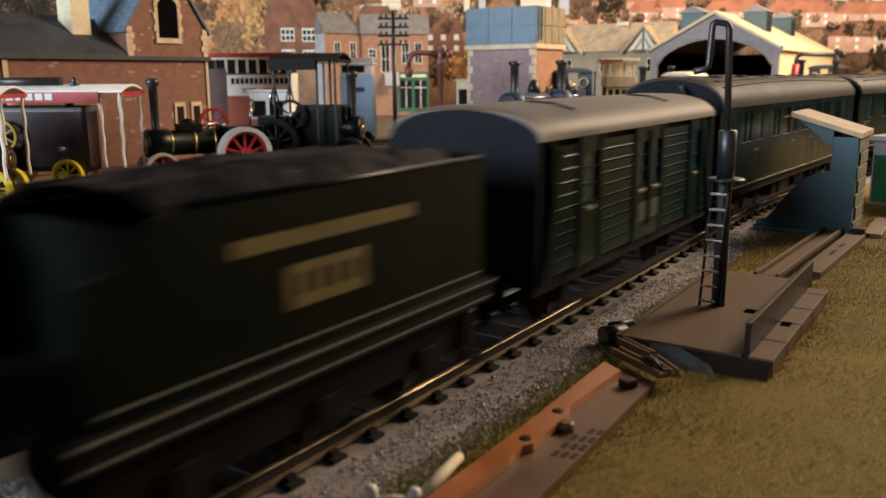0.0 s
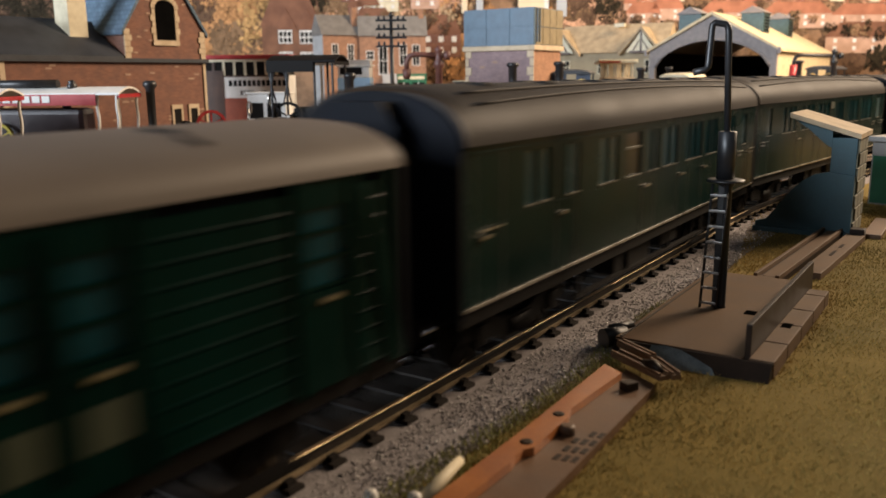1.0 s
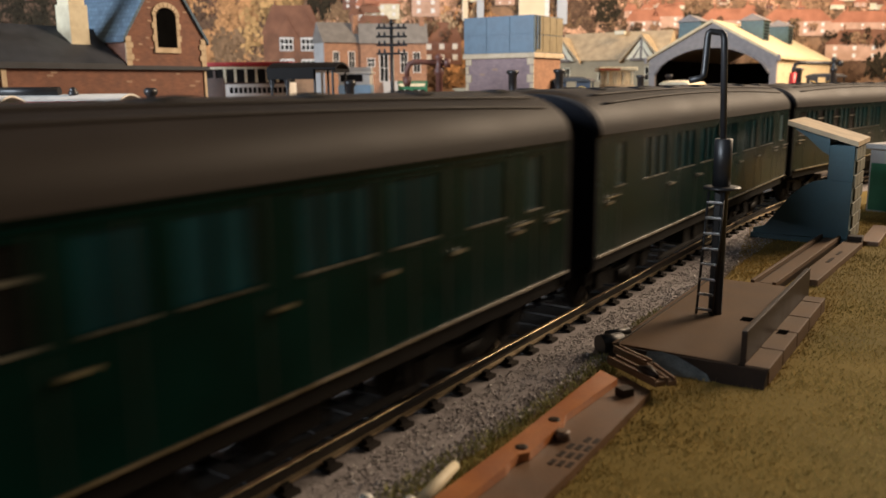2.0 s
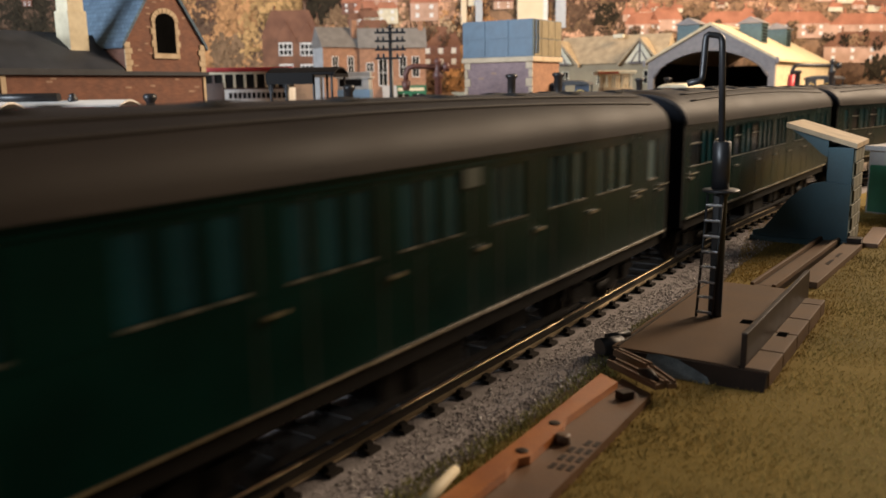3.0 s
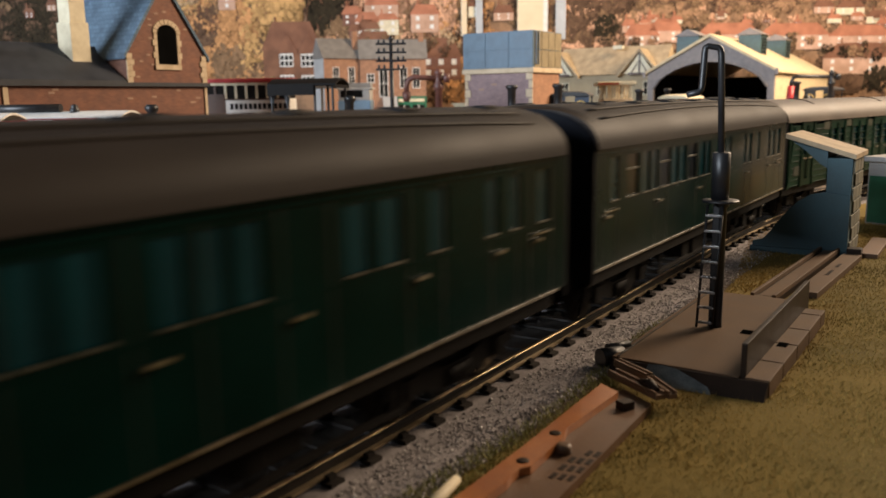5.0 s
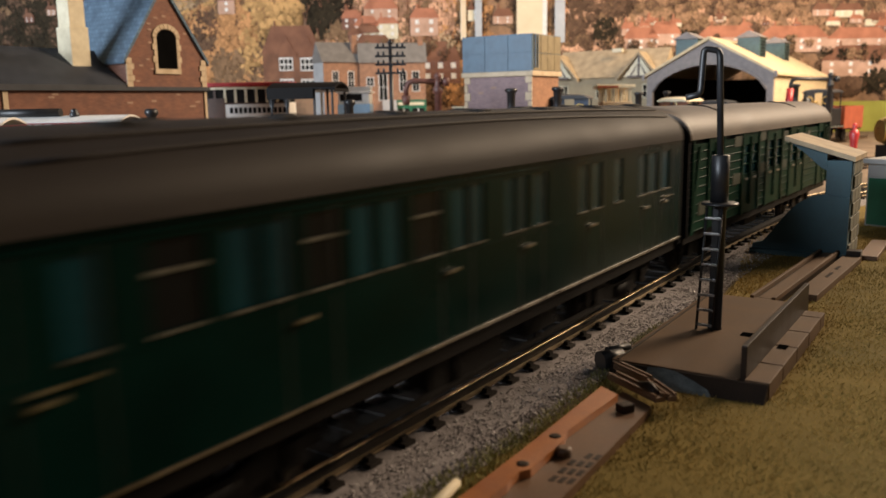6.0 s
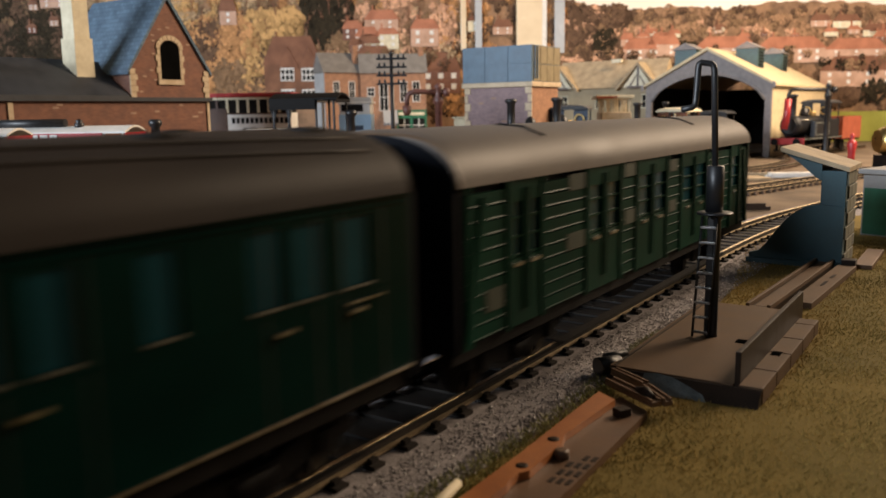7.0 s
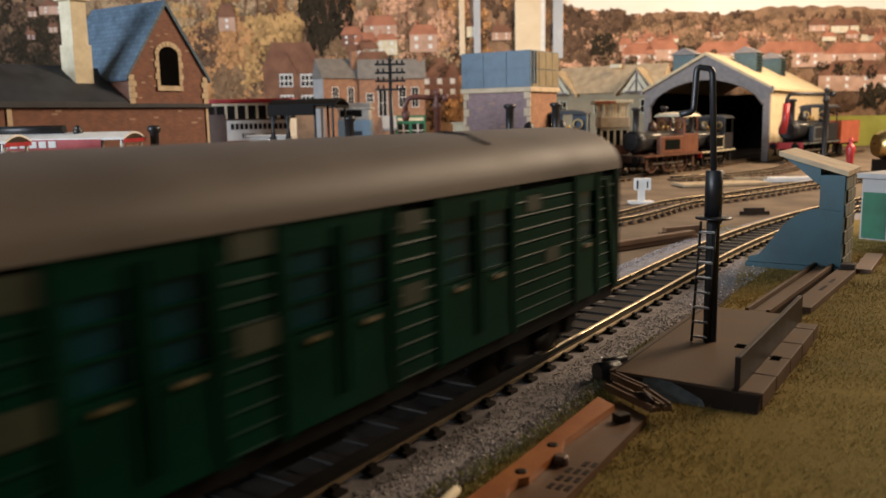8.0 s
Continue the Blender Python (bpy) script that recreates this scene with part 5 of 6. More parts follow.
def tank_engine(m, label, body, low, k=1.0, stack=BLACK, panel=None, name="tank_locomotive", roof_paint=None, cab=True, lining=None):
    """A small six-wheeled tank locomotive facing local -y."""
    root = thing(name, m, label, "locomotive", "engines in the yard")
    for y in (18, 40, 62):
        for sx in (-1, 1):
            bm = bmesh.new()
            wheel_rim(bm, (sx * 8.6 * k, y * k, 8 * k), "x", 8 * k, 2 * k, 1.3 * k, 22)
            for q in range(8):
                box(bm, -0.3, -0.4 * k, 0, 0.3, 0.4 * k, 7.2 * k, 0, Matrix.Translation((sx * 8.6 * k, y * k, 8 * k)) @ Matrix.Rotation(q * math.pi / 4, 4, "X"))
            part("wheel", bm, low, root)
    boxes("frame", SOOT, root, (-7 * k, 2, 5 * k, 7 * k, 80 * k, 13 * k))
    boxes("coupling_rod", STEEL, root, (9.8 * k, 18 * k, 6.6 * k, 10.4 * k, 62 * k, 8 * k), (-10.4 * k, 18 * k, 6.6 * k, -9.8 * k, 62 * k, 8 * k))
    boxes("footplate", low, root, (-14.5 * k, 0, 13 * k, 14.5 * k, 84 * k, 14.6 * k))
    boxes("buffer_beam", RED if low is not UMBER else UMBER, root, (-14.5 * k, -1.2, 9 * k, 14.5 * k, 0, 14.6 * k))
    for sx in (-1, 1):
        bm = bmesh.new()
        ringed(bm, ((3.0 * k, -6.5), (3.0 * k, -5.6), (1.3 * k, -5.2), (1.6 * k, -1.0)), (sx * 9.5 * k, 0, 11.5 * k), "y", 14)
        part("buffer", bm, SOOT, root)
        bm = bmesh.new()
        box(bm, sx * 13 * k - 3.6 * k * (sx > 0) - 0.4 * k * (sx < 0), 24 * k, 14.6 * k, sx * 13 * k + 3.6 * k * (sx < 0) + 0.4 * k * (sx > 0), 58 * k, 29 * k, 0.7)
        tank = part("side_tank", bm, body, root)
        if panel:
            boxes("lined_panel", panel, tank, (sx * 13.5 * k - 0.1, 30 * k, 18 * k, sx * 13.5 * k + 0.1, 52 * k, 26 * k))
        if lining:
            xl = sx * 13.5 * k
            boxes("lining", lining, tank, *[(xl - 0.25, y0 * k, z0 * k, xl + 0.25, y1 * k, z1 * k) for y0, z0, y1, z1 in
                                            ((26, 16.2, 56, 17.0), (26, 26.6, 56, 27.4), (26, 17.0, 26.8, 26.6), (55.2, 17.0, 56, 26.6))])
    bm = bmesh.new()
    ringed(bm, ((1.5 * k, 2.2 * k), (8.6 * k, 3 * k), (8.8 * k, 14 * k), (8.2 * k, 14.4 * k), (8.2 * k, 62 * k)), (0, 0, 25 * k), "y", 26)
    part("boiler", bm, BLACK if low is UMBER else body, root)
    bm = bmesh.new()
    ringed(bm, ((6.6 * k, 1.6 * k), (7.0 * k, 2.9 * k)), (0, 0, 25 * k), "y", 22)
    part("smokebox_door", bm, BLACK, root)
    bm = bmesh.new()
    ringed(bm, ((3.4 * k, 32 * k), (2.4 * k, 34 * k), (2.6 * k, 49 * k), (3.8 * k, 50 * k), (3.8 * k, 51.5 * k), (2.6 * k, 52 * k)), (0, 9 * k, 0), "z", 18)
    part("chimney", bm, stack, root)
    bm = bmesh.new()
    ringed(bm, ((4.2 * k, 32 * k), (3.8 * k, 36 * k), (3.0 * k, 39 * k), (0.6 * k, 41 * k)), (0, 32 * k, 0), "z", 18)
    part("dome", bm, UMBER if low is UMBER else BLACK, root)
    boxes("cab_lower", body, root, (-13.4 * k, 58 * k, 14.6 * k, 13.4 * k, 80 * k, 30 * k), bev=0.5)
    bm = bmesh.new()
    for y in (24, 30):
        ringed(bm, ((1.0 * k, 31 * k), (0.8 * k, 36 * k), (0.5 * k, 37 * k)), (2.5 * k, (y + 20) * k, 0), "z", 10)
    part("safety_valve", bm, BRASS, root)
    bm = bmesh.new()
    for sx in (-1, 1):
        tube(bm, ((sx * 8.8 * k, 6 * k, 30 * k), (sx * 8.8 * k, 57 * k, 30 * k)), 0.45 * k, 6)
    part("handrail", bm, STEEL, root)
    boxes("guard_step", low, root, *[(sx * 12 * k - 1.5 * k, y * k, 3 * k, sx * 12 * k + 1.5 * k, (y + 5) * k, 4 * k) for sx in (-1, 1) for y in (4, 72)],
          *[(sx * 12 * k - 0.4 * k, (y + 1) * k, 4 * k, sx * 12 * k + 0.4 * k, (y + 4) * k, 13 * k) for sx in (-1, 1) for y in (4, 72)])
    if lining:
        boxes("valance_line", lining, root, (14.5 * k, 0, 13.3 * k, 14.8 * k, 84 * k, 14.2 * k), (-14.8 * k, 0, 13.3 * k, -14.5 * k, 84 * k, 14.2 * k))
    if not cab:
        boxes("coal_bunker", body, root, (-12 * k, 66 * k, 30 * k, 12 * k, 79 * k, 34 * k), bev=0.5)
        return root
    for sx in (-1, 1):
        for y in (58.6, 78.4):
            boxes("cab_pillar", body, root, (sx * 12.6 * k - 0.6, y * k - 0.6, 30 * k, sx * 12.6 * k + 0.6, y * k + 0.6, 44 * k))
        boxes("cab_front", body, root, (sx * 8.3 * k - 4.9 * k, 59.3 * k, 30 * k, sx * 8.3 * k + 4.9 * k, 60 * k, 44 * k))
    for sx in (-1, 1):
        bm = bmesh.new()
        wheel_rim(bm, (sx * 7.5 * k, 57.6 * k, 37.5 * k), "y", 3.6 * k, 0.8, 0.9 * k, 18)
        part("spectacle", bm, BRASS, root)
    roof = shell_roof(root, 13.6 * k, 44 * k, 47.5 * k, 26 * k, roof_paint or (low if low is not SOOT else BLACK), "", 0.4)
    roof.name = "cab_roof"
    roof.matrix_basis = mm(0, 69 * k, 0)
    return root


def road_vehicle(name, m, label, length, wide, high, lower, upper, roof, wins, rows=1, split=0.55):
    root = thing(name, m, label, "road vehicle", "vehicles in the yard")
    bm = bmesh.new()
    box(bm, 0, 0, 4, length, wide, high * split, 0.8)
    part("lower_body", bm, lower, root)
    bm = bmesh.new()
    box(bm, 0.6, 0.3, high * split, length - 0.6, wide - 0.3, high - 1.5, 0.8)
    top = part("upper_body", bm, upper, root)
    step = (length - 4) / wins
    for r in range(rows):
        for k in range(wins):
            z = high * (split + 0.04) + r * high * 0.2
            boxes("window_pane", DARKROOM, top, (2.4 + k * step, 0.05, z, 2.4 + (k + 0.78) * step, 0.28, z + high * (1 - split) * 0.55 / rows))
    bm = bmesh.new()
    box(bm, -1, -1, high - 1.5, length + 1, wide + 1, high, 0.6)
    part("roof", bm, roof, root)
    for x in (length * 0.2, length * 0.8):
        for y in (0.5, wide - 0.5):
            bm = bmesh.new()
            ringed(bm, ((4.4, -1), (4.6, 0), (4.4, 1)), (x, y, 4.6), "y", 16)
            part("wheel", bm, SOOT, root)
    return root


def station_building():
    buff = paint("buff_render", (0.36, 0.29, 0.18), (0.27, 0.21, 0.13), 0.8, 0, 60, 0.05)
    root = thing("station_building", mm(-416, 1060, -3.6), "buff station building with tan roofs and timbered gables", "house")
    boxes("wall", buff, root, (0, 0, 0, 146, 50, 86))
    bm = bmesh.new()
    prism(bm, ((-5, 84), (55, 84), (25, 121)), "x", -4, 148)
    part("roof", bm, TAN, root, "tan tiled roof")
    boxes("roof_panel", CREAM, root, (74, 9.0, 117, 88, 14, 121.5))
    for c in (4, 117):
        bm = bmesh.new()
        prism(bm, ((c - 20, 84), (c + 20, 84), (c, 111)), "y", -7, 2)
        g = part("gable", bm, CREAM, root, "cream half-timbered gable")
        for sx in (-1, 1):
            bm = bmesh.new()
            prism(bm, ((c, 112), (c + sx * 29, 80), (c + sx * 29, 83.5), (c, 116)), "y", -10, 22)
            part("gable_roof", bm, TAN, g)
        boxes("timber", UMBER, g, (c - 1.2, -8, 84, c + 1.2, -7, 110), (c - 15, -8, 83, c + 15, -7, 85.5))
        bm = bmesh.new()
        for sx in (-1, 1):
            prism(bm, ((c + sx * 3, 98), (c + sx * 1, 100), (c + sx * 9, 86), (c + sx * 11.5, 86)), "y", -8, -7)
        part("brace", bm, UMBER, g)
    for x in (10, 62, 92, 126):
        sash(root, "y", 0, x, 58, 10, 16, DARKROOM, CREAM)
    return root


def terrace(u, w, wide, wall_h, roof_h, material, roof_mat, wins, label, side=None, turn=8, deep=18):
    root = thing("terrace_house", at_yard(u, w, -3.6, turn), label, "house", "terraced houses")
    boxes("wall", material, root, (0, 0, 0, wide, deep, wall_h))
    if side:
        boxes("side_wall", side, root, (-0.5, 0.5, 0, -0.05, deep, wall_h))
    bm = bmesh.new()
    prism(bm, ((-3, wall_h - 0.5), (deep + 4, wall_h - 0.5), (deep * 0.6, wall_h + roof_h)), "x", -2, wide + 2)
    part("roof", bm, roof_mat, root)
    boxes("chimney_stack", material, root, (wide - 9, 9, wall_h, wide - 2, 15, wall_h + roof_h + 9))
    for x, z, ww, hh in wins:
        sash(root, "y", 0, x, z, ww, hh)
    return root


def board(a, b):
    """Places on the printed board: across and up, mm."""
    return (a - 784) * 0.868 + 4, 231.0 - 0.906 * b - (a - 784) * 0.0167


HILL = paint("printed_hillside", (0.34, 0.20, 0.115), (0.15, 0.092, 0.056), 0.55, 0, 26, 0, 160, spec=0.1)
FOLIAGE = {"gold": (0.60, 0.36, 0.15), "orange": (0.60, 0.31, 0.135), "rose": (0.70, 0.40, 0.25), "tan": (0.52, 0.36, 0.21), "russet": (0.40, 0.235, 0.135), "dun": (0.27, 0.165, 0.092), "umber": (0.145, 0.086, 0.054), "fir": (0.042, 0.032, 0.019)}
TILE_RED = paint("printed_red_tiles", (0.47, 0.195, 0.115), (0.33, 0.135, 0.08), 0.6, 0, 60, 0, spec=0.1)
TILE_BROWN = paint("printed_brown_tiles", (0.24, 0.115, 0.07), (0.17, 0.08, 0.05), 0.6, 0, 60, 0, spec=0.1)
PINK = paint("printed_render", (0.58, 0.37, 0.27), (0.42, 0.26, 0.18), 0.6, 0, 60, 0, spec=0.1)
SKY = paint("printed_sky", (0.86, 0.80, 0.70), (0.80, 0.72, 0.60), 0.5, 0, 4, 0, 20)
PRINT_BRICK = paint("printed_brown_brick", (0.23, 0.115, 0.07), (0.15, 0.075, 0.048), 0.7, 0, 60, 0, spec=0.1)
FIELD = paint("printed_field", (0.36, 0.36, 0.08), (0.28, 0.28, 0.06), 0.6, 0, 40, 0, spec=0.1)
GLARE = paint("film_glare_warm", (0.80, 0.66, 0.46), (0.70, 0.56, 0.38), 0.25, 0, 20, 0, 60)
GLARE_BLUE = paint("film_glare_cool", (0.48, 0.50, 0.52), (0.40, 0.42, 0.44), 0.25, 0, 20, 0, 60)


def skyline(a):
    hill = 16 + 4 * math.sin(a / 83.0) + 3 * math.sin(a / 29.0 + 1) + 5 * noise.noise((a / 14.0, 0.5, 0.5)) - 8 * math.exp(-((a - 1490) / 60.0) ** 2)
    return hill if a > 1000 else hill - (1000 - a) * 0.9


def backdrop():
    """A landscape printed on board behind the layout."""
    bm = bmesh.new()
    box(bm, -1500, 0, -40, 1500, 6, 620)
    ob = part("backdrop", bm, SKY)
    ob.matrix_world = at_yard(0, 1340, 0)
    tagged(ob, "printed autumn hillside town on a backdrop board", "backdrop", "", "structure")
    pts = [board(a, skyline(a)) for a in range(-700, 2400, 5)]
    bm = bmesh.new()
    prism(bm, [(pts[-1][0], -30), (pts[0][0], -30)] + [(u, min(z, 560)) for u, z in pts], "y", -0.5, -0.1)
    part("hillside", bm, HILL, ob, "printed brown wooded hillside")
    rng = np.random.default_rng(12)

    # woods: every tree is a heap of leaf flecks, the picture's shading put into their colours, dark below and light
    # above, lower rows standing in front
    heaps = {}

    def tree(a, b, ra, rb, kind, flecks=46, front=0.0):
        depth = -0.9 - 3.0 * max(0.0, min(1.0, b / 190.0)) - front
        for i in range(int(flecks * 1.8)):
            ang, rad = rng.random() * 6.283, math.sqrt(rng.random())
            fa, fb = math.cos(ang) * rad, math.sin(ang) * rad
            u, z = board(a + fa * ra * (1.0 - 0.25 * fb), b + fb * rb)
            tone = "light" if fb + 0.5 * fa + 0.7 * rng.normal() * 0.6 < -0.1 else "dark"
            vs, fs = heaps.setdefault((kind, tone), ([], []))
            r, k, ph = (0.10 * ra + 1.1) * (0.5 + rng.random()), len(vs), rng.random() * 6
            for j in range(6):
                q = r * (0.55 + 0.6 * rng.random())
                vs.append((u + q * 0.8 * math.cos(ph + 1.047 * j), depth - 0.5 * (tone == "light") - rng.random() * 0.4, z + q * math.sin(ph + 1.047 * j)))
            fs.append(tuple(range(k, k + 6)))

    def wood(a0, b0, a1, b1, count, size, kinds, flecks=40):
        """Fills one stretch of the hillside, far rows first."""
        for b in sorted(b0 + (b1 - b0) * rng.random(count)):
            a = a0 + (a1 - a0) * rng.random()
            r = size * (0.6 + 0.8 * rng.random()) * (0.7 + 0.5 * b / 150.0)
            if b - r * 0.8 > skyline(a) - 6 or a < 990:
                tree(a, b, r, r * (0.9 + 0.5 * rng.random()), kinds[rng.integers(len(kinds))], flecks)

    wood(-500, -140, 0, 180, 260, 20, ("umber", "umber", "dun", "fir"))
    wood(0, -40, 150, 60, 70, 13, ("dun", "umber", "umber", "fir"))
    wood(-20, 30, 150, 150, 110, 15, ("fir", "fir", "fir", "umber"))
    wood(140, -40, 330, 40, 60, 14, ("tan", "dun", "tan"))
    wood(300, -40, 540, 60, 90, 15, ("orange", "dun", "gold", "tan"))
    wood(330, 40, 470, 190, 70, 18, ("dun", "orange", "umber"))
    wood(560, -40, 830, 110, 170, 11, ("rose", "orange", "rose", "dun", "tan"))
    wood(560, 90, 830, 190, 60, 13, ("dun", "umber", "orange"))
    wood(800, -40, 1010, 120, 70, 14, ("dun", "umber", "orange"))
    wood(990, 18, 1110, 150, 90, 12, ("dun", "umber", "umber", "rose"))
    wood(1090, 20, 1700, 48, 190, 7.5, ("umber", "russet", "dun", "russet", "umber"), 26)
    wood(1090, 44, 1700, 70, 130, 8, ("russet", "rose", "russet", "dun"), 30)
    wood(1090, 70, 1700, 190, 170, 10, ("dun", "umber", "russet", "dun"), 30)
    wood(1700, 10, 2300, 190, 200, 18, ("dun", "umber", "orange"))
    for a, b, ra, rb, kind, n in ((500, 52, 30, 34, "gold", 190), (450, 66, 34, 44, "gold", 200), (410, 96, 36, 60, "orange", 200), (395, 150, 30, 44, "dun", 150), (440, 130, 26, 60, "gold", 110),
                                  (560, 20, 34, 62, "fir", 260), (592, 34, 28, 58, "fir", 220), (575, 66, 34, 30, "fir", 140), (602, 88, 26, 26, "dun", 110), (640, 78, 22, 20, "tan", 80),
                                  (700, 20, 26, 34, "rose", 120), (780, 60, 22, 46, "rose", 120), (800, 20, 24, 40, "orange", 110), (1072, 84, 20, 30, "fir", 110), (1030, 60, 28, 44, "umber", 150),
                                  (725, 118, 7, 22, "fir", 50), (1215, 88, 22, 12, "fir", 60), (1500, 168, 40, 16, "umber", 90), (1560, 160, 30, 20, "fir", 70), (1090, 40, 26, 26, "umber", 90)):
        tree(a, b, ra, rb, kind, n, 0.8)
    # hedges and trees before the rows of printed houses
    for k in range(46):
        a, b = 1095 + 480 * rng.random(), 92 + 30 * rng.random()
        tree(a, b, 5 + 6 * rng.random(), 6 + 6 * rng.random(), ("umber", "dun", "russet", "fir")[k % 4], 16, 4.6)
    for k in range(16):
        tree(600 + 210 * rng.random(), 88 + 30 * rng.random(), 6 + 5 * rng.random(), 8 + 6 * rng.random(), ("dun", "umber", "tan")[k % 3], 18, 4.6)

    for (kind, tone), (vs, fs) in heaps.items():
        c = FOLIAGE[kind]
        # shaded copy of the leaf colour, as printed
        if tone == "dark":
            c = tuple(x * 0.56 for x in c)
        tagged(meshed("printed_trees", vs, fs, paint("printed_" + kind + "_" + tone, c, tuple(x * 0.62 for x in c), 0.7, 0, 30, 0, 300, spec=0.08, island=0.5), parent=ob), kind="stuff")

    def cottage(a0, b0, a1, b1, roof, wall, tile, wins):
        """A printed house between two board places; roof is the share of its height."""
        (u0, z1), (u1, z0) = board(a0, b0), board(a1, b1)
        zr = z1 - (z1 - z0) * roof
        bm = bmesh.new()
        box(bm, u0, -4.6, z0, u1, -4.2, zr)
        house = part("printed_house", bm, wall, ob)
        bm = bmesh.new()
        d = (u1 - u0) * 0.18
        prism(bm, ((u0 - 2, zr), (u1 + 2, zr), (u1 - d, z1), (u0 + d, z1)), "y", -5.2, -4.6)
        box(bm, u0 + d * 1.2, -5.3, z1 - 2, u0 + d * 1.2 + 2.5, -4.7, z1 + 7)
        part("printed_roof", bm, tile, house)
        bm = bmesh.new()
        if not wins:
            box(bm, u0 + 4, -4.9, z0, u0 + 12, -4.6, z0 + 12)
        for k in range(wins):
            x = u0 + (u1 - u0) * (k + 0.5) / wins
            for f in (0.2, 0.66):
                h = (zr - z0) * 0.24
                box(bm, x - h * 0.45, -4.9, z0 + (zr - z0) * f, x + h * 0.45, -4.6, z0 + (zr - z0) * f + h)
        part("printed_window", bm, WHITE, house)

    for row in ((455, 70, 560, 178, 0.42, PRINT_BRICK, TILE_BROWN, 0), (640, 25, 700, 60, 0.45, PINK, TILE_RED, 2), (660, 55, 700, 90, 0.3, CREAM, TILE_RED, 2), (722, 40, 772, 85, 0.35, PINK, TILE_RED, 2),
                (740, 95, 810, 165, 0.45, BRICK, TILE_BROWN, 3), (620, 85, 690, 150, 0.4, BRICK, TILE_BROWN, 2), (870, 40, 905, 65, 0.5, PINK, TILE_BROWN, 2), (825, 35, 850, 60, 0.3, CREAM, TILE_BROWN, 1),
                (1105, 70, 1165, 112, 0.45, PINK, TILE_RED, 3), (1150, 62, 1205, 100, 0.5, PINK, TILE_RED, 2), (1235, 68, 1345, 105, 0.5, PINK, TILE_RED, 4), (1345, 68, 1470, 110, 0.45, PINK, TILE_RED, 4),
                (1470, 70, 1580, 105, 0.5, PINK, TILE_RED, 3), (1462, 100, 1600, 150, 0.48, PINK, TILE_BROWN, 4), (1440, 30, 1475, 50, 0.5, PINK, TILE_BROWN, 2), (1480, 30, 1530, 52, 0.5, CREAM, TILE_BROWN, 2),
                (1465, 52, 1490, 66, 0.5, CREAM, TILE_RED, 2), (1535, 45, 1580, 66, 0.5, CREAM, TILE_BROWN, 2), (1100, 62, 1122, 84, 0.5, PINK, TILE_RED, 1), (60, 0, 130, 22, 0.4, PINK, TILE_BROWN, 3), (380, 5, 410, 50, 0.5, PINK, TILE_BROWN, 1),
                (10, 130, 60, 190, 0.5, BRICK, TILE_BROWN, 2)):
        cottage(*row)
    for a in (482, 520):
        (u0, z0), (u1, z1) = board(a, 122), board(a + 34, 86)
        bm = bmesh.new()
        prism(bm, ((u0 - 2, z0), (u1 + 2, z0), ((u0 + u1) / 2, z1)), "y", -6.4, -5.3)
        part("printed_gable", bm, TILE_BROWN, ob)
        bm = bmesh.new()
        for b_ in (121, 157):
            (ua, zb) = board(a + 3, b_ + 24)
            box(bm, ua, -6.2, zb, ua + 21, -5.4, zb + 20)
        bay = part("printed_bay", bm, WHITE, ob)
        bm = bmesh.new()
        for b_ in (121, 157):
            (ua, zb) = board(a + 3, b_ + 24)
            for q in range(3):
                for r in range(2):
                    box(bm, ua + 1.4 + q * 6.6, -6.4, zb + 1.6 + r * 9, ua + 6.4 + q * 6.6, -6.2, zb + 8.6 + r * 9)
        part("printed_pane", bm, DARKROOM, bay)
    pick = random.Random(21)
    for k in range(14):
        a, b_ = pick.uniform(1110, 1568), pick.uniform(44, 62)
        w_ = pick.uniform(12, 26)
        cottage(a, b_, a + w_, b_ + w_ * 0.6, 0.5, pick.choice((PINK, CREAM, BRICK)), pick.choice((TILE_RED, TILE_BROWN, TILE_RED)), 2)
    for k in range(4):
        a, b_ = pick.uniform(600, 640), pick.uniform(40, 80)
        w_ = pick.uniform(22, 42)
        cottage(a, b_, a + w_, b_ + w_ * 0.95, 0.42, pick.choice((PINK, CREAM, BRICK)), pick.choice((TILE_RED, TILE_BROWN)), 2)
    for k in range(8):
        a, b_ = pick.uniform(30, 120), pick.uniform(5, 90)
        cottage(a, b_, a + 16, b_ + 16, 0.45, pick.choice((PINK, CREAM, BRICK)), TILE_BROWN, 2)
    # bare trunks and pale twigs
    bm = bmesh.new()
    for k in range(90):
        a, b_ = pick.uniform(150, 820), pick.uniform(20, 120)
        u, z = board(a, b_)
        h_ = pick.uniform(14, 46)
        lean = pick.uniform(-0.18, 0.18)
        for q in range(3):
            l2 = lean + pick.uniform(-0.35, 0.35) * (q > 0)
            prism(bm, ((u - 0.5, z + q * h_ * 0.3), (u + 0.5, z + q * h_ * 0.3), (u + l2 * h_ + 0.2, z + h_), (u + l2 * h_ - 0.2, z + h_)), "y", -3.4, -3.1)
    tagged(part("printed_trunks", bm, TILE_BROWN, ob), kind="stuff")
    bm = bmesh.new()
    (u0, z1), (u1, z0) = board(1470, 195), board(1700, 260)
    box(bm, u0, -5.0, z0, u1, -4.4, z1)
    part("printed_field", bm, FIELD, ob, "printed yellow-green field")
    # glare on the clear film, painted as solid pale strips
    for a0, a1, b1, material in ((812, 822, 92, GLARE), (838, 850, 92, GLARE_BLUE), (912, 958, 92, GLARE), (958, 966, 92, WHITE), (980, 998, 96, GLARE_BLUE)):
        (u0, z0), (u1, _) = board(a0, b1), board(a1, b1)
        bm = bmesh.new()
        box(bm, u0, -8, z0, u1, -6.5, 420, 0.4)
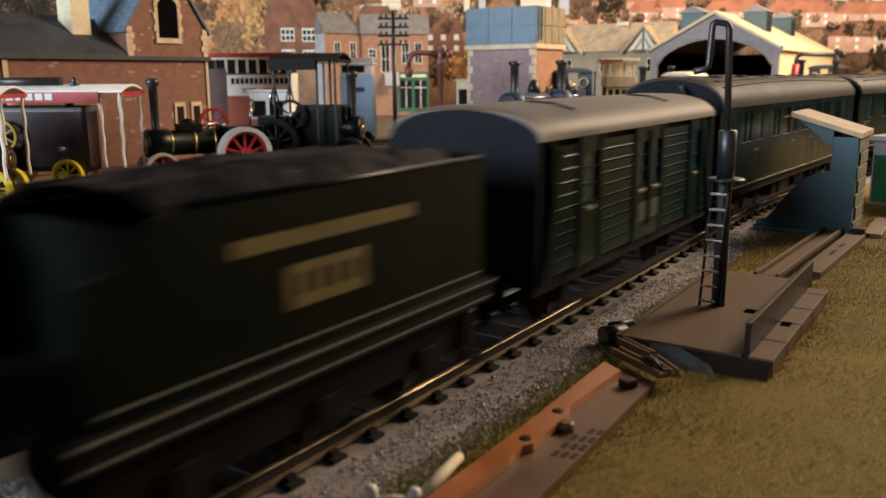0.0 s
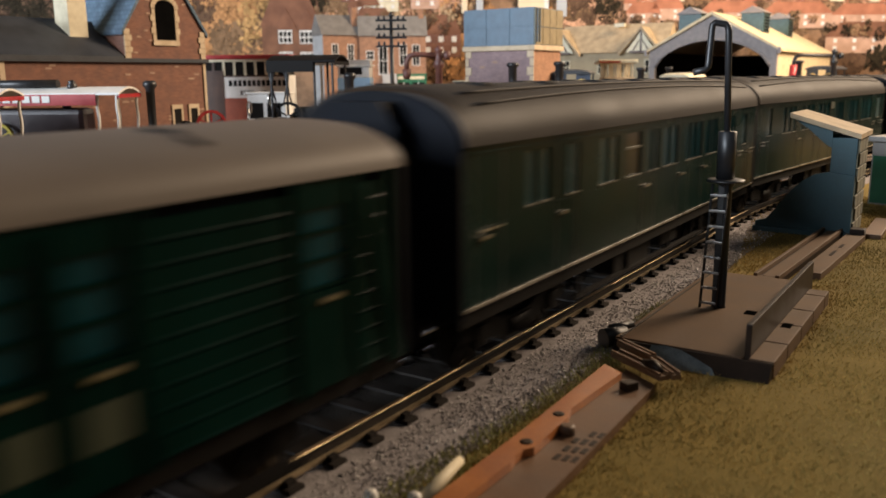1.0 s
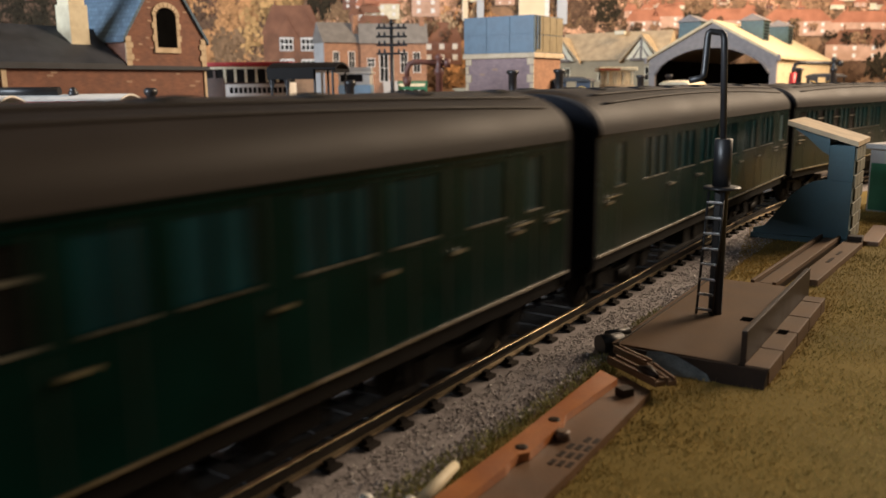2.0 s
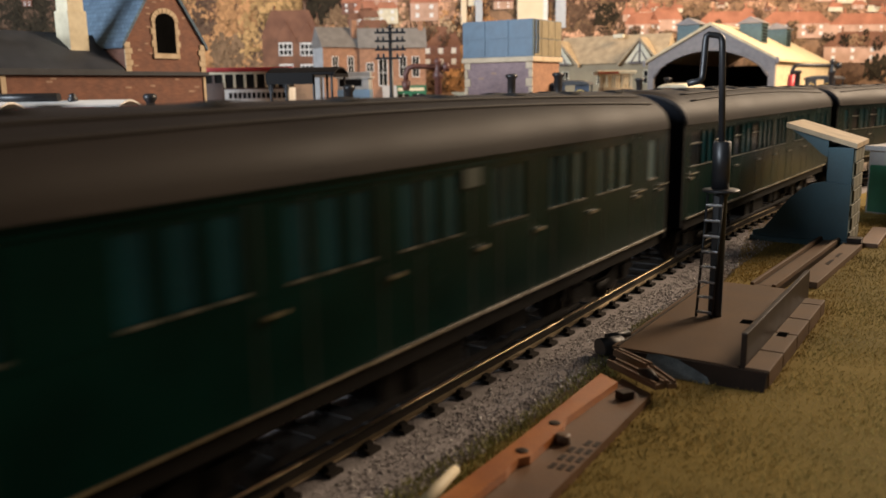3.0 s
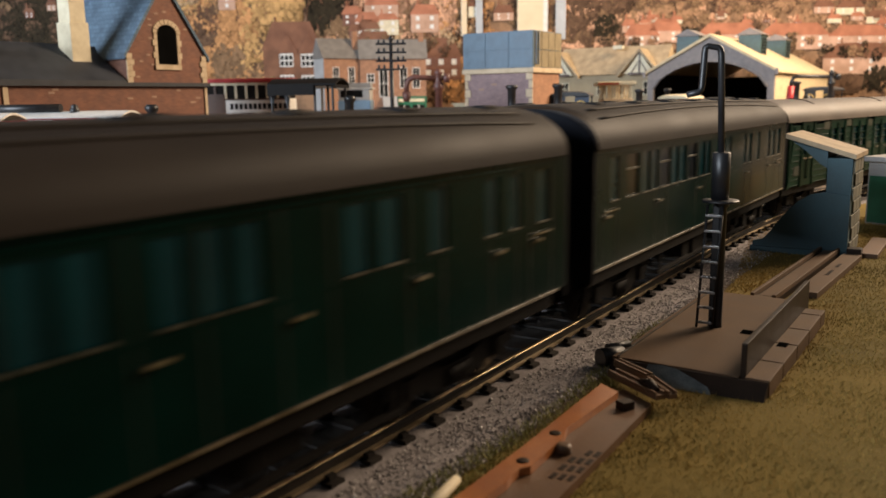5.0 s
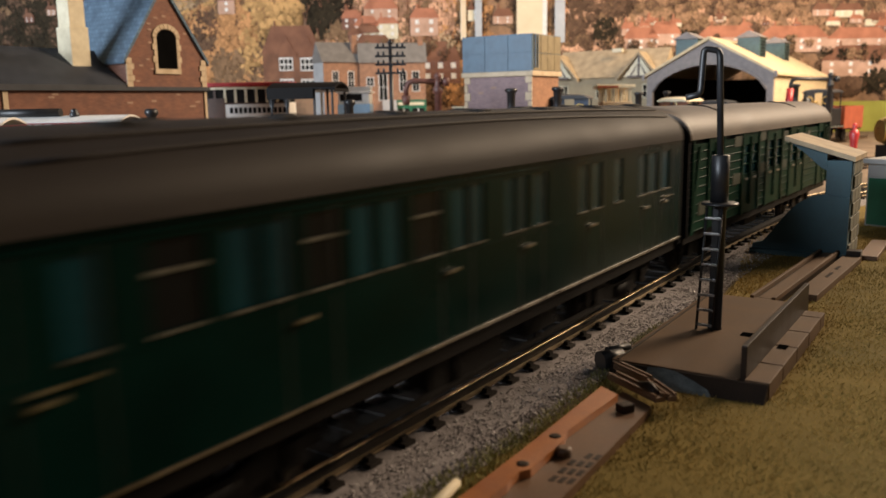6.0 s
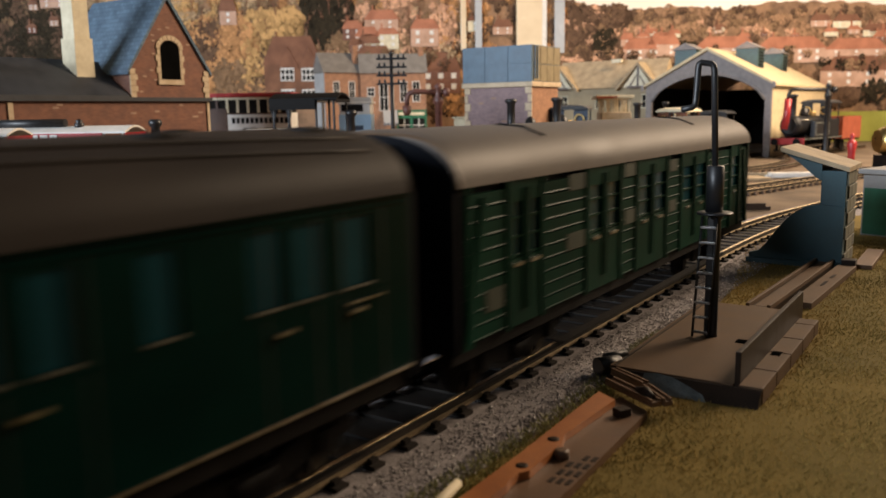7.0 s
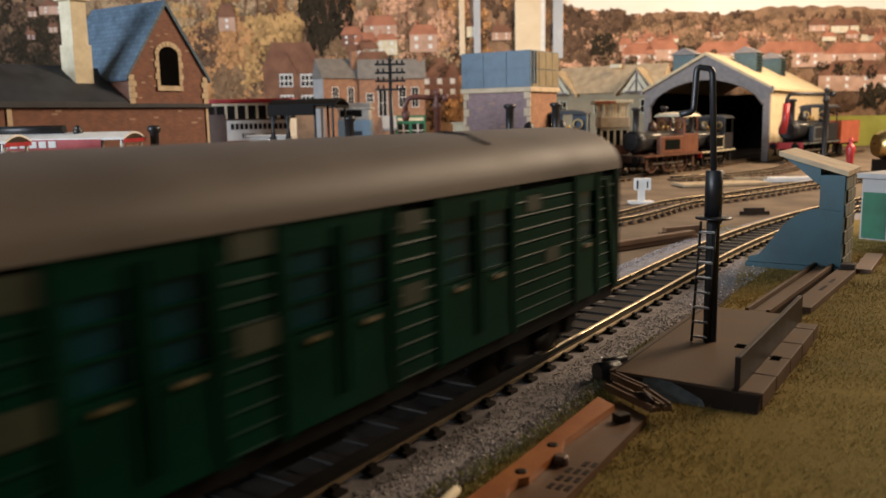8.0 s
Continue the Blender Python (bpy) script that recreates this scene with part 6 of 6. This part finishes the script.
        part("film_glare", bm, material, ob, "upright strip of glare on clear film, made as a solid block")
    return ob


def room():
    plaster = paint("room_plaster", (0.16, 0.145, 0.13), (0.13, 0.12, 0.11), 0.9, 0, 3, 0.1, 60)
    carpet = paint("room_carpet", (0.16, 0.12, 0.09), (0.10, 0.08, 0.06), 0.95, 0, 8, 0.3, 300)
    for name, r in (("wall_north", (-2600, 2000, -900, 2200, 2060, 1500)), ("wall_south", (-2600, -2260, -900, -1600, -2200, 1500)), ("wall_south", (-200, -2260, -900, 2200, -2200, 1500)), ("wall_south", (-1600, -2260, -900, -200, -2200, 100)), ("wall_south", (-1600, -2260, 1100, -200, -2200, 1500)),
                    ("wall_east", (2200, -2260, -900, 2260, 2060, 1500)), ("wall_west", (-2660, -2260, -900, -2600, 2060, 1500))):
        tagged(boxes(name, plaster, None, r), "plain plastered room wall", "wall", "", "structure")
    win = tagged(thing("window_1", mm(0, 0, 0), "white framed room window with daylight outside", "window"), kind="structure")
    for r in ((-1600, -2250, 100, -1550, -2210, 1100), (-250, -2250, 100, -200, -2210, 1100), (-1550, -2250, 100, -250, -2210, 150), (-1550, -2250, 1050, -250, -2210, 1100), (-920, -2250, 150, -880, -2210, 1050)):
        boxes("window_frame", WHITE, win, r)
    boxes("window_sill", WHITE, win, (-1640, -2210, 80, -160, -2160, 100))
    # pendant is out of view, added as a fixture for the warm area lamp
    pendant = thing("added_pendant", mm(270, 945, 475), "unseen dark pendant fixture added above the warm lamp", "lamp")
    bm = bmesh.new()
    ringed(bm, ((30, 190), (34, 150), (150, 40), (152, 38), (36, 146)), (40, 15, 0), "z", 32)
    part("shade", bm, SOOT, pendant)
    bm = bmesh.new()
    tube(bm, ((40, 15, 185), (40, 15, 900)), 4, 8)
    part("cord", bm, SOOT, pendant)
    tagged(boxes("ceiling", plaster, None, (-2660, -2260, 1500, 2260, 2060, 1560)), "plain plastered ceiling", "ceiling", "", "structure")
    tagged(boxes("floor", carpet, None, (-2660, -2260, -960, 2260, 2060, -900)), "dark carpeted room floor", "floor", "", "structure")
    tagged(boxes("baseboard", BROWN, None, (-1500, -450, -60, 900, 1850, -6)), "wooden layout baseboard", "baseboard", "", "structure")
    for x in (-1460, 800):
        for y in (-400, 1760):
            tagged(boxes("baseboard_leg", BROWN, None, (x, y, -900, x + 60, y + 60, -60)), "wooden leg under the layout baseboard", "trim", "", "structure")


engine_shed()
water_tower()
left_house()
telegraph_pole()
water_crane(at_yard(-4, 640), "red-brown iron water crane", PIPE, 24, 74, False)
water_crane(at_yard(409, 900), "black iron water crane with a red hose", BLACK, 42, 76, True)
station_building()
terrace(-164, 1170, 56, 113, 28, BRICK_ORANGE, ROOF_CARD, [(17, 76, 8, 24), (40, 76, 8, 24)], "orange brick town house with a grey slate roof", GREY, 28, 40)
shop = terrace(-116, 1190, 92, 112, 27, BRICK_ORANGE, ROOF_CARD, [(14, 80, 9, 11), (32, 60, 11, 36), (60, 72, 9, 27), (78, 72, 9, 27)], "brick shop with a green fascia and awning")
boxes("shop_front", EMERALD, shop, (49, -2, 6, 92, 0, 60))
boxes("shop_sign", CREAM, shop, (52, -3, 52.5, 89, -2, 56.5))
boxes("shop_window", DARKROOM, shop, (52, -2.4, 10, 68, -2, 48), (72, -2.4, 10, 89, -2, 48))
boxes("glazing_bar", WHITE, shop, (59.5, -2.8, 10, 60.5, -2.4, 48), (80, -2.8, 10, 81, -2.4, 48), (52, -2.8, 38, 68, -2.4, 39), (72, -2.8, 38, 89, -2.4, 39))
bm = bmesh.new()
prism(bm, ((-2, 60), (-16, 42), (-16, 39), (-2, 55)), "x", 30, 50)
part("awning", bm, GREY, shop, "striped grey awning")
boxes("awning_stripe", LOCOBLUE, shop, *[(31 + 4 * k, -16.6, 39, 33 + 4 * k, -16, 42) for k in range(5)])

SHOW = traction_engine(at_yard(-229, 432, -3.6, -4), "maroon showman's engine with a white canopy and yellow wheels", 0.98, MAROON, YELLOW, YELLOW, WHITE, RED, cx=(-24, 74), cz=49.5, hull=(-20, 52, 43.0), rear=UMBER)
bm = bmesh.new()
tube(bm, ((-6, -4, 53.8), (38, -4, 53.8)), 2.3, 12)
ringed(bm, ((2.4, 0), (2.4, 2.4), (1.4, 3.0), (2.0, 3.6), (0.6, 4.6)), (45, -4, 51.2), "z", 12)
part("spare_chimney", bm, BLACK, SHOW, "dark chimney pipe stowed on the canopy")
for k in range(11):
    boxes("fascia_letter", WHITE, SHOW, (-16 + k * 5.0, -13.35, 45.0, -12.2 + k * 5.0, -13.1, 48.2))
traction_engine(at_yard(-240, 376, -3.6, 2), "maroon showman's engine with a short white canopy and yellow wheels", 0.98, MAROON, YELLOW, YELLOW, WHITE, RED, cx=(-24, 50), cz=49.5, hull=(-20, 36, 43.0), rear=UMBER)
traction_engine(at_yard(-116, 466, -3.6, -146), "green steam tractor with red wheels and grey tyres", 1.08, GREEN_DARK, RED, GREY, None, None, 8.0, 13.5)
traction_engine(at_yard(-104, 540, -3.6, -10), "black and dark green traction engine with a canopy", 1.15, GREEN_DARK, SOOT, SOOT, SOOT, SOOT, cx=(-2, 36), cz=56.5, hull=(9, 38, 33.0))
BUS = thing("tram_bus", at_yard(-198, 700, -3.6, -3), "red and cream motor bus with a lettered white side", "road vehicle", "vehicles in the yard")
bm = bmesh.new()
box(bm, 0, 0, 6, 72, 24, 58, 0.8)
part("lower_body", bm, WHITE, BUS)
boxes("end_panel", UMBER, BUS, (-0.6, -0.5, 6, 18, 0, 62), bev=0.15, label="dark brown rear panel")
boxes("skirt", RUST, BUS, (18, -0.5, 6, 72.4, 0, 40))
boxes("waist_line", UMBER, BUS, (18, -0.4, 57, 72, 0, 58.2))
saloon = boxes("saloon", DARKROOM, BUS, (1, 1, 58, 71, 23, 71))
for k in range(9):
    boxes("window_pillar", CREAM if k > 1 else UMBER, saloon, (k * 8.7, 0, 58, k * 8.7 + 2.0, 1, 71))
boxes("window_pillar", CREAM, saloon, (0, -0.1, 69, 72, 1, 71))
bm = bmesh.new()
box(bm, -1.5, -1.5, 71, 73.5, 25.5, 74.5, 0.9)
part("roof", bm, RED, BUS)
for k in range(12):
    boxes("side_letter", SOOT, BUS, (22 + k * 3.9 + (k > 8) * 1.5, -0.2, 49.6, 24.6 + k * 3.9 + (k > 8) * 1.5, -0.02, 54.2))
year = bpy.data.curves.new("painted_year", "FONT")
year.body, year.size, year.extrude = "ESTD - 1899", 0.0052, 0.0001
year.materials.append(SOOT)
ob = new("painted_year", year)
ob.parent = BUS
ob.matrix_basis = mm(31, -0.2, 42.5, 0, 90)
for x in (14, 58):
    for y in (0.5, 23.5):
        bm = bmesh.new()
        ringed(bm, ((5.4, -1), (5.6, 0), (5.4, 1)), (x, y, 5.6), "y", 16)
        part("wheel", bm, SOOT, BUS)
road_vehicle("delivery_van", at_yard(-90, 720, -3.6, -4), "pale blue and white delivery van", 28, 18, 66, SKYBLUE, WHITE, WHITE, 1, 1, 0.84)
boxes("oval_mark", LOCOBLUE, bpy.data.objects["delivery_van"], (12, -0.3, 42, 21, 0, 46), bev=0.12)
road_vehicle("motor_car", at_yard(-142, 610, -3.6, -8), "small pink and white saloon car", 30, 16, 46, RED, WHITE, WHITE, 2)
road_vehicle("motor_car", at_yard(8, 720, -3.6, -4), "small cream saloon car", 22, 14, 52, CREAM, CREAM, CREAM, 2)
TRAM = thing("tram_car", at_yard(151, 805, -3.6, -6), "open-top tram with cream upper deck and chestnut sides", "tram", "vehicles in the yard")
bm = bmesh.new()
box(bm, 0, 0, 6, 27, 60, 27, 1.0)
part("lower_body", bm, CHESTNUT, TRAM)
low_deck = boxes("lower_saloon", DARKROOM, TRAM, (0.8, 0.8, 27, 26.2, 59, 43))
for x in (0, 6.2, 12.5, 18.7, 25):
    boxes("window_pillar", CREAM, low_deck, (x, -0.2, 27, x + 2.0, 0.8, 43))
boxes("window_pillar", CREAM, low_deck, (0, -0.2, 41, 27, 0.8, 43))
bm = bmesh.new()
box(bm, -0.5, -1, 43, 27.5, 61, 53.5, 0.8)
part("upper_panel", bm, QUOIN, TRAM, "buff upper deck panel")
for x in (0.3, 8.4, 16.6, 24.7):
    for y in (0, 30, 57):
        boxes("deck_post", CREAM, TRAM, (x, y, 53.5, x + 2.0, y + 2.0, 66))
bm = bmesh.new()
box(bm, -6, -3, 66, 30, 63, 69.5, 0.8)
part("roof", bm, CREAM, TRAM)
boxes("roof_edge", RUST, TRAM, (-5.5, -3.4, 66.4, 14, -3, 68.6))
for y in (14, 46):
    bm = bmesh.new()
    for x in (4, 23):
        ringed(bm, ((6, -1), (6, 1)), (x, y, 6), "x", 16)
    part("wheel_pair", bm, SOOT, TRAM)
canopy = thing("platform_canopy", at_yard(-150, 722), "flat grey canopy on thin white posts", "shelter")
boxes("canopy_roof", GREY, canopy, (0, 0, 66, 88, 22, 70), bev=0.6)
for x in (8, 44, 80):
    boxes("post", WHITE, canopy, (x, 10, 0, x + 2, 12, 66))
tank_engine(mm(-208, 532, 0, -4), "blue saddle engine with a tall black chimney", LOCOBLUE, SOOT, 1.18, cab=False, lining=GREY)
x2, y2 = yard(84, 640)
tank_engine(mm(x2, y2, 0, 16), "blue tank engine with a round cab window", LOCOBLUE, SOOT, 1.2)
tank_engine(mm(-176, 703, 0, -14), "chestnut and black tank engine outside the shed", CHESTNUT, UMBER, 1.12, BLACK, GREEN_DARK, roof_paint=CREAM, lining=CHESTNUT)
tank_engine(mm(-158, 812, 0, -6), "black tank engine with a white-lined side", BLACK, SOOT, 1.05, BLACK, GREEN_DARK, lining=CREAM)
tank_engine(mm(-214, 900, 0, 0), "dark engine standing under the shed roof", BLACK, SOOT, 1.15, lining=GREY)
tank_engine(mm(-97, 968, 0, -12), "black tank engine with a red buffer beam", BLACK, SOOT, 1.26, lining=GREY_LINE)
wagon = thing("coal_wagon", mm(-72, 1084, 0, -12), "orange-red open wagon behind the engine", "railway wagon")
boxes("wagon_side", RUST, wagon, (-14, 0, 14, -13, 60, 40), (13, 0, 14, 14, 60, 40), label="red side boards")
for r in ((-13, 0, 14, 13, 1, 40), (-13, 59, 14, 13, 60, 40)):
    boxes("wagon_end", RUST, wagon, r)
boxes("wagon_floor", SOOT, wagon, (-13, 1, 12, 13, 59, 14.5))
for y in (14, 46):
    bm = bmesh.new()
    for sx in (-8, 8):
        ringed(bm, ((7.0, -1), (7.0, 1)), (sx, y, 7), "x", 18)
    part("wheel", bm, SOOT, wagon)

sign = thing("line_sign", at_yard(125, 526, -3.6), "white enamel block sign marked with the number one", "sign")
boxes("sign_foot", WHITE, sign, (-7.5, -4, 0, 7.5, 6, 1.6), bev=0.3)
boxes("sign_post", WHITE, sign, (-2, -1.5, 1.6, 2, 1.5, 9))
boxes("sign_board", WHITE, sign, (-4.6, -2, 8.6, 5.6, 2, 16), bev=0.2)
text = bpy.data.curves.new("numeral", "FONT")
text.body, text.size, text.extrude = "1", 0.0062, 0.0001
text.materials.append(BLACK)
num = new("numeral", text)
num.parent = sign
num.matrix_basis = mm(1.6, -2.15, 10.0, 0, 90)
boxes("sign_edge", BLACK, sign, (-3.6, -2.2, 9.6, -2.6, -2.05, 14.8))

for n, (pts, label) in enumerate((([(-360, 520), (-260, 640), (-200, 735), (-160, 840), (-150, 1000), (-150, 1250)], "yard track running into the shed"),
                                  ([(-190, 640), (-176, 700), (-196, 800), (-222, 900), (-226, 1250)], "second yard track under the shed"),
                                  ([(-130, 690), (-100, 735), (-78, 800), (-75, 900), (-92, 1010), (-60, 1250)], "yard track beside the shed"))):
    at, run = curve_at(pts)
    track("yard_track", at, 0, run, 0.0, label, SLEEPER_FAR, 9.0, 3.4)

# loose timber and rails in the yard
for x, y, a, l, w, name, mat_, lab in ((-41, 318, -20, 60, 3.5, "timber_baulk", BROWN, "grey-brown timber baulk beside the line"), (-36, 372, -32, 26, 3, "timber_baulk", BROWN, "short timber baulk on the earth"),
                                       (-24, 470, -60, 16, 2, "rail_offcut", BROWN_DARK, "short dark rail offcut"), (-60, 700, -55, 46, 8, "plank_stack", WHITE, "pale stacked planks between the tracks"),
                                       (-85, 690, -58, 60, 3, "plank_stack", TAN, "long tan planks between the tracks"), (-112, 640, -50, 70, 26, "gravel_patch", TAN, "flat tan gravel patch")):
    ob = thing(name, mm(x, y, -3.6, a), lab, name.split("_")[0])
    for k in range(2 if l < 70 else 1):
        bm = bmesh.new()
        box(bm, -w / 2 + k * 0.8, k * 2, k * 2.0, w / 2 + k * 0.8, l - k * 3, 2.0 + k * 2.0, 0.2)
        part("board", bm, mat_, ob)

office = thing("lineside_office", mm(44, 400, -3.6, -20), "pale grey card hut with an emerald door", "hut")
boxes("wall", GREY, office, (0, 0, 0, 40, 36, 27))
boxes("door", EMERALD, office, (0.8, -0.5, 1, 11, 0, 21), bev=0.15)
boxes("roof", GREY, office, (-1.5, -2, 27, 42, 38, 29.2), bev=0.3)
barrel = thing("brass_cask", at_yard(392, 760, -3.6), "large brass-coloured cask on its side", "cask")
bm = bmesh.new()
ringed(bm, ((10, 0), (13, 7), (14, 14), (13, 21), (10, 28)), (0, 0, 24), "x", 24)
part("cask", bm, BRASS, barrel)
boxes("cradle", SOOT, barrel, (2, -9, 0, 26, 9, 11))
worker = bmesh.new()
ringed(worker, ((3.0, 0), (3.2, 9), (3.6, 14), (4.6, 20), (3.4, 23), (1.6, 24), (2.2, 26), (2.0, 29), (0.4, 30)), (0, 0, 0), "z", 14)
ob = part("figurine", worker, RED)
ob.matrix_world = at_yard(389, 800, -3.6)
tagged(ob, "plain red painted figurine standing in the yard", "figurine")

# low white fence in the foreground and a fence in front of the engines
fence = thing("white_fence", mm(0, 0, 0), "small white plastic fence with a slanting stay", "fence")
for x, y in ((23.6, 79.2), (28.8, 81.6)):
    bm = bmesh.new()
    ringed(bm, ((1.0, -3.8), (1.0, -0.4), (0.8, 0.2), (0.3, 0.5)), (x, y, 0), "z", 14)
    part("post", bm, WHITE, fence)
bm = bmesh.new()
tube(bm, ((23.6, 79.2, -1.8), (26.2, 80.6, -1.5), (28.8, 81.6, -1.6)), 0.7, 8)
part("rail", bm, CREAM, fence)
bm = bmesh.new()
tube(bm, ((29.4, 82.0, -1.2), (29.2, 87, -0.2), (28.9, 92.4, 0.4)), [1.0, 0.9, 0.7], 10)
part("stay", bm, CREAM, fence)
post_fence = thing("rail_fence", mm(-160, 178, -3.6, -32), "weathered grey post and rail fence", "fence")
for k in range(5):
    boxes("post", SOOT, post_fence, (-0.8, k * 16 - 30, 0, 0.8, k * 16 - 28.4, 11))
for z in (5.0, 8.6):
    boxes("rail", SOOT, post_fence, (-0.5, -31, z, 0.5, 36, z + 1.4))
room()
backdrop()


motions()
